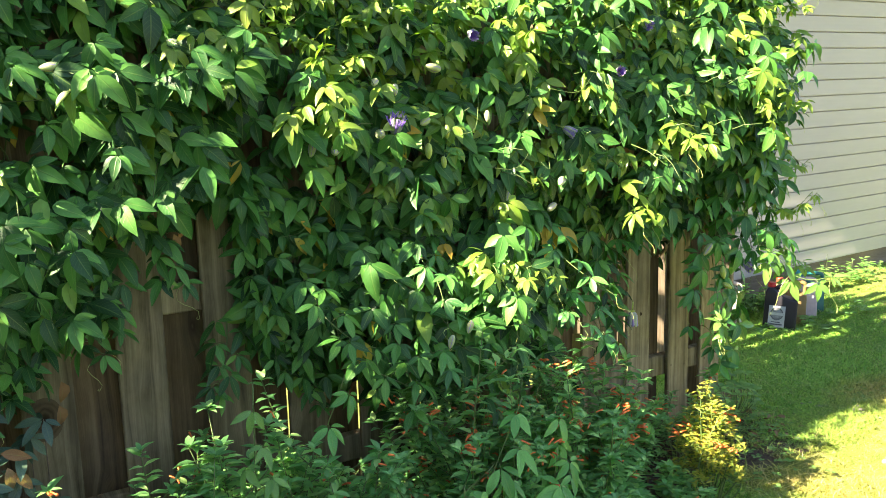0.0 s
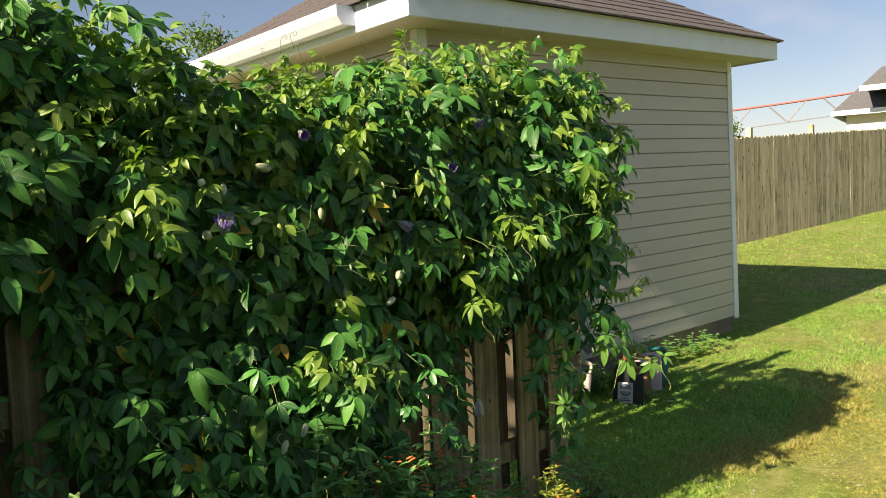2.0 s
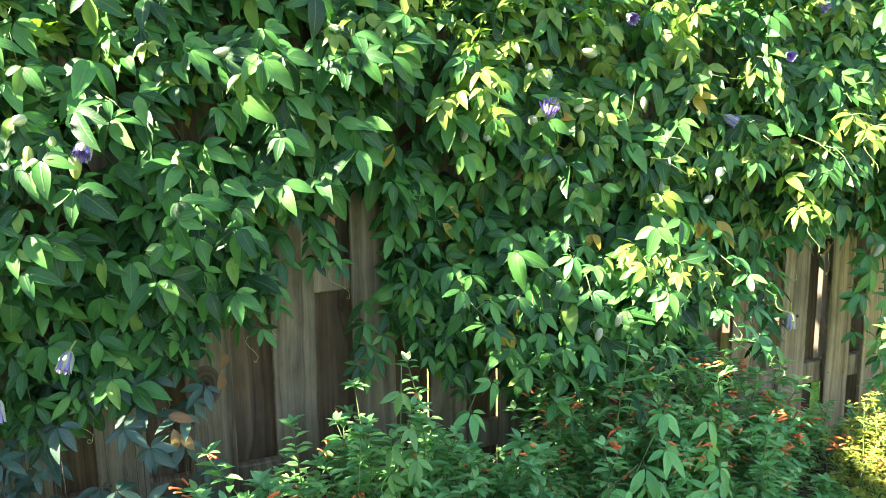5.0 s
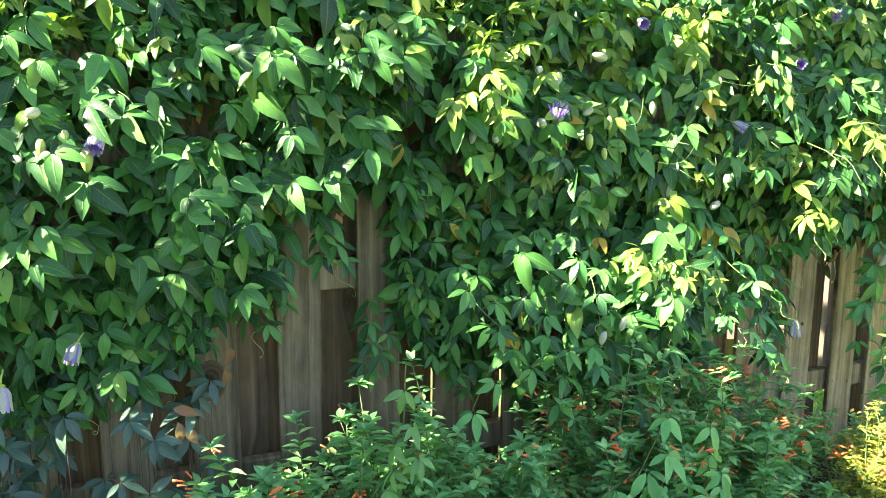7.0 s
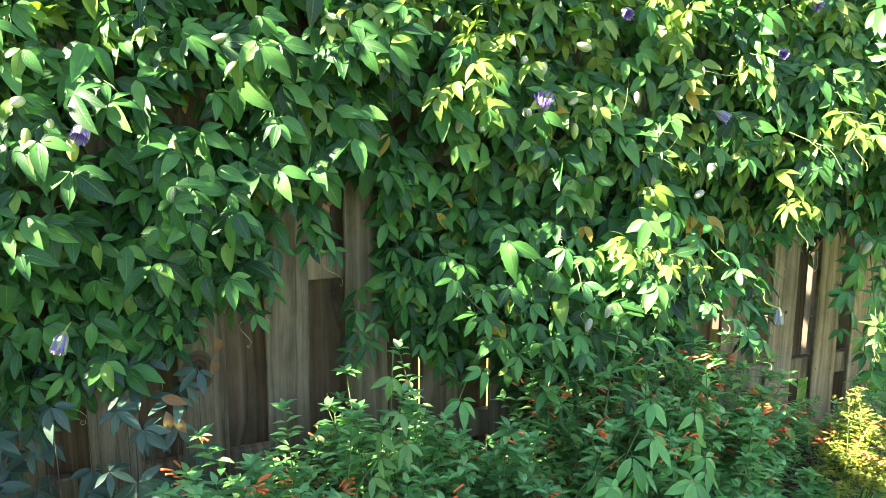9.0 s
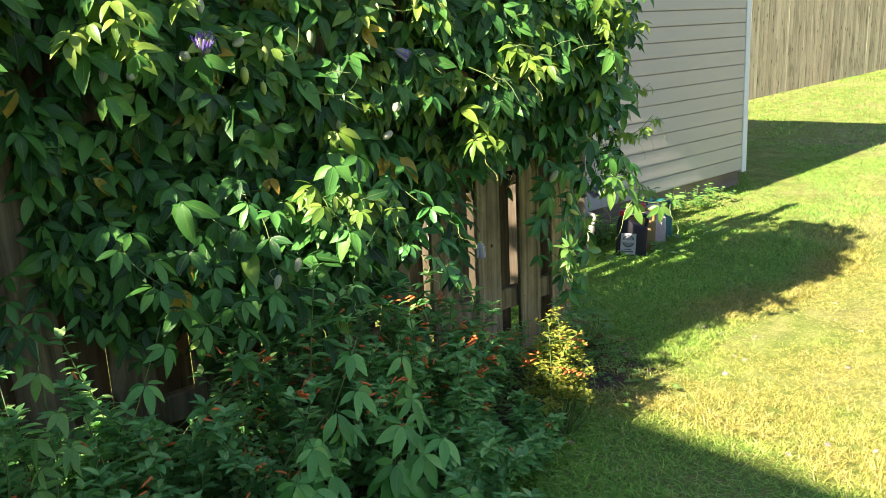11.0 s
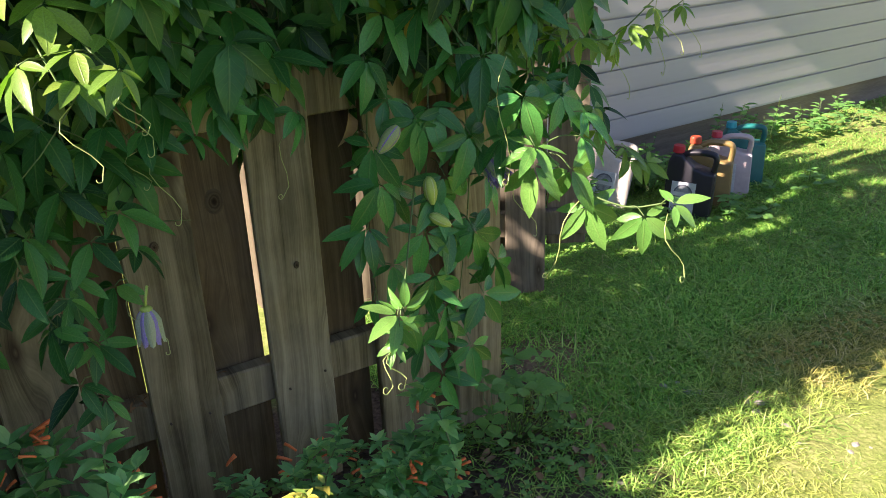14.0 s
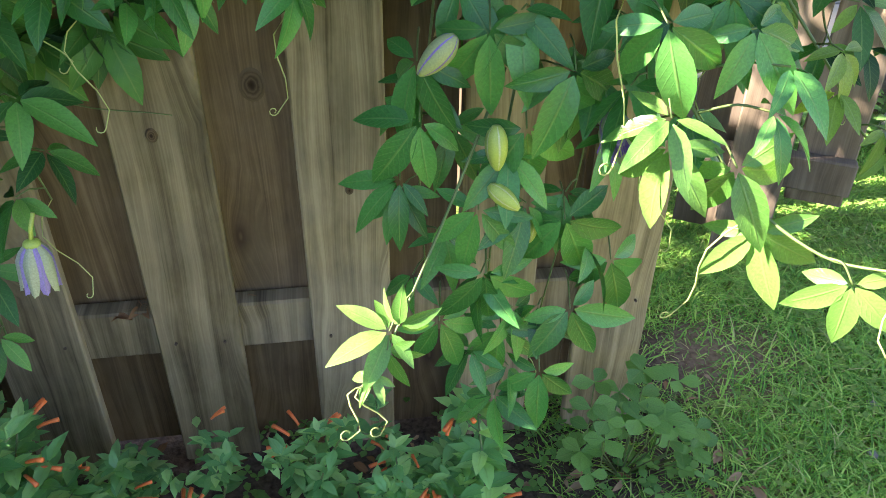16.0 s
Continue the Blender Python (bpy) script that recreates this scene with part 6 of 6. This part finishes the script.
def build_distance():
    rng = random.Random(41)
    build_tree(14.6, 7.85, 2.8, 0.45, 0.07, 700, rng, "small thin tree behind the privacy fence", 1.1)
    build_tree(16.5, 32.0, 9.6, 2.0, 0.22, 2600, rng, "leafy tree rising behind the shed roof")
    build_tree(13.2, 31.0, 8.6, 1.2, 0.22, 1700, rng, "leafy tree rising behind the shed roof, shorter")
    build_tree(19.6, 33.0, 9.3, 2.2, 0.22, 2000, rng, "leafy tree rising behind the shed roof")
    # far line of woods
    mats = []
    for k in range(15000):
        a = radians(rng.uniform(-15, 110))
        d = rng.uniform(140, 170)
        h = 5.0 + 3.0 * (0.5 + 0.5 * noise.noise((a * 22, 0, 0))) + 1.2 * noise.noise((a * 90, 0, 5))
        z = 1.0 + h * rng.random() ** 0.7
        mats.append(frame_of((d * math.cos(a), d * math.sin(a), z), (rng.gauss(0, 1), rng.gauss(0, 1), rng.gauss(0, 1)), (rng.gauss(0, 0.5), rng.gauss(0, 0.5), 1), rng.uniform(0.6, 1.3)))
    tagged(mesh_ob("far_woods", spread("far_woods", leaflet(3, 0.8, 0.2, 0.2), mats), M_TREE), "low line of distant woods", "woods", kind="stuff")
    # neighbour's house
    house = tagged(empty("house", pose(37.4, 15.05, 1.35, 0, 0, -75.5)), "cream house with grey shingle hip roof beyond the fence", "house")
    part("wall", box(0.5, 0.5, 0, 13.5, 8.5, 3.0, 0), M_HOUSE, house)
    bm = bmesh.new()
    c = [bm.verts.new(p) for p in ((0, 0, 3.2), (14, 0, 3.2), (14, 9, 3.2), (0, 9, 3.2), (1.6, 4.5, 5.5), (12, 4.5, 5.5))]
    for f in ((0, 1, 5, 4), (1, 2, 5), (2, 3, 4, 5), (3, 0, 4), (3, 2, 1, 0)):
        bm.faces.new([c[i] for i in f])
    part("roof", bm, M_ROOF_GREY, house, "grey shingle hip roof")
    for q in ((0, -0.06, 14, 0), (-0.06, 0, 0, 9), (14, 0, 14.06, 9)):
        part("fascia", box(q[0], q[1], 2.98, q[2], q[3], 3.2, 0), M_TRIM, house, "white fascia")
    part("porch_roof", extruded([(1.3, 4.05), (4.9, 4.05), (3.1, 4.9)], -1.2, 3.0, lambda u, v, s: (u, s, v)), M_ROOF_GREY, house, "grey porch gable")
    part("porch_fascia", box(1.2, -1.28, 3.85, 5.0, -1.2, 4.08, 0), M_TRIM, house, "white porch fascia")
    for wx in (2.2, 5.5):
        part("window", box(wx, 0.46, 1.2, wx + 1.1, 0.52, 2.6, 0), M_LABEL_DARK, house, "dark window")
    # irrigation boom
    boom = tagged(empty("irrigation_boom"), "long red irrigation pipe with steel truss under it", "irrigation boom")
    a, b = Vector((37.0, 20.5, 5.05)), Vector((42.5, 15.0, 5.8))
    e0, e1 = a + (a - b) * 0.4, b + (b - a) * 0.3
    part("pipe", add_tube(bmesh.new(), [e0 + (e1 - e0) * k / 10 + Vector((0, 0, -0.12 * (1 - ((k - 5) / 5) ** 2) + 0.12)) for k in range(11)], 0.06, 0.06, 8), M_RED_PAINT, boom, "dull red pipe")
    low = Vector((0, 0, -0.95))
    joints = [e0.lerp(e1, (k + 0.5) / 5) for k in range(5)]
    for k, j in enumerate(joints):
        for s in (-0.07, 0.07):
            part("strut", add_tube(bmesh.new(), [j + low, e0.lerp(e1, (k + 0.5) / 5 + s)], 0.045, 0.045, 5), M_STEEL, boom)
    part("truss_rod", add_tube(bmesh.new(), [e0, *[j + low for j in joints], e1], 0.03, 0.03, 5), M_STEEL, boom)
    for s in (0.02, 0.98):
        p = e0.lerp(e1, s)
        part("tower_leg", add_tube(bmesh.new(), [p, Vector((p.x, p.y, 0.5))], 0.06, 0.06, 6), M_STEEL, boom)


build_distance()


# ---- grass ----
def build_grass():
    rng = np.random.default_rng(4)
    v = np.array([(-0.5, 0, 0), (0.5, 0, 0), (-0.36, 0.3, 0.6), (0.36, 0.3, 0.6), (-0.05, 1.0, 0.85), (0.05, 1.0, 0.85)])
    f = np.array([(0, 1, 3, 2), (2, 3, 5, 4)])
    uv = np.array([(0, 0), (1, 0), (0, 0.5), (1, 0.5), (0.4, 1), (0.6, 1)])

    def patch(name, count, x0, x1, y0, y1, h, w, label):
        x, y = rng.uniform(x0, x1, count), rng.uniform(y0, y1, count)
        d = np.array([noise.noise((a * 2.2, b * 2.2, 3.0)) + 0.7 * noise.noise((a * 8, b * 8, 8.0)) for a, b in zip(x, y)])
        bed = (y > 2.15 + 0.12 * np.sin(x * 5)) & (x < 3.2)
        bare = ((x - 3.62) / 0.28) ** 2 + ((y - 2.82) / 0.16) ** 2 < 0.55 + rng.normal(0, 0.5, count)
        thin = np.array([noise.noise((a * 19, b * 19, 2.0)) for a, b in zip(x, y)]) < -0.25 - 0.3 * (y > 2.3) - 0.3 * (x < 3.0)
        keep = ~thin & (d + rng.normal(0, 0.3, count) > -0.95) & ~bed & ~bare & ~((x > SHED_X0) & (x < SHED_X1) & (y > SHED_Y0))
        x, y, d = x[keep], y[keep], d[keep]
        k = len(x)
        # longer in the shade by the fence and along the shed
        lush = np.clip((y - 1.9) / 0.8, 0, 1) * np.clip((7.5 - x) / 1.5, 0, 1)
        a, hh, ww = rng.uniform(0, 2 * np.pi, k), h * rng.uniform(0.5, 1.15, k) * (1 + 0.15 * d) * (1 + 0.3 * lush), w * rng.uniform(0.7, 1.3, k)
        lean = rng.uniform(0.6, 2.3, k)
        m = np.zeros((k, 3, 4))
        m[:, 0, 0], m[:, 1, 0] = np.cos(a) * ww, np.sin(a) * ww
        m[:, 0, 1], m[:, 1, 1] = -np.sin(a) * hh * lean, np.cos(a) * hh * lean
        m[:, 2, 2] = hh
        m[:, 0, 3], m[:, 1, 3], m[:, 2, 3] = x, y, 0.05 * np.clip(x - 5, 0, 20) - 0.006
        tagged(mesh_ob(name, spread(name, (v, f, uv), m), M_GRASS), label, "grass", kind="stuff")

    patch("near_grass", 360000, 2.0, 5.45, 0.3, 4.1, 0.0165, 0.0031, "short green and straw-coloured lawn grass")
    patch("shade_grass", 80000, 0.9, 3.15, 0.2, 2.3, 0.030, 0.0042, "longer green lawn grass in the shade of the house")
    patch("coarse_grass", 60000, 2.6, 5.8, 2.15, 4.1, 0.034, 0.0038, "coarse longer grass in the shade of the fence")
    patch("mid_grass", 115000, 4.9, 9.5, 0.0, 5.5, 0.019, 0.0048, "short sunlit lawn grass")
    patch("far_grass", 45000, 9.0, 22.0, -1.0, 7.4, 0.03, 0.011, "far sunlit lawn grass")


build_grass()
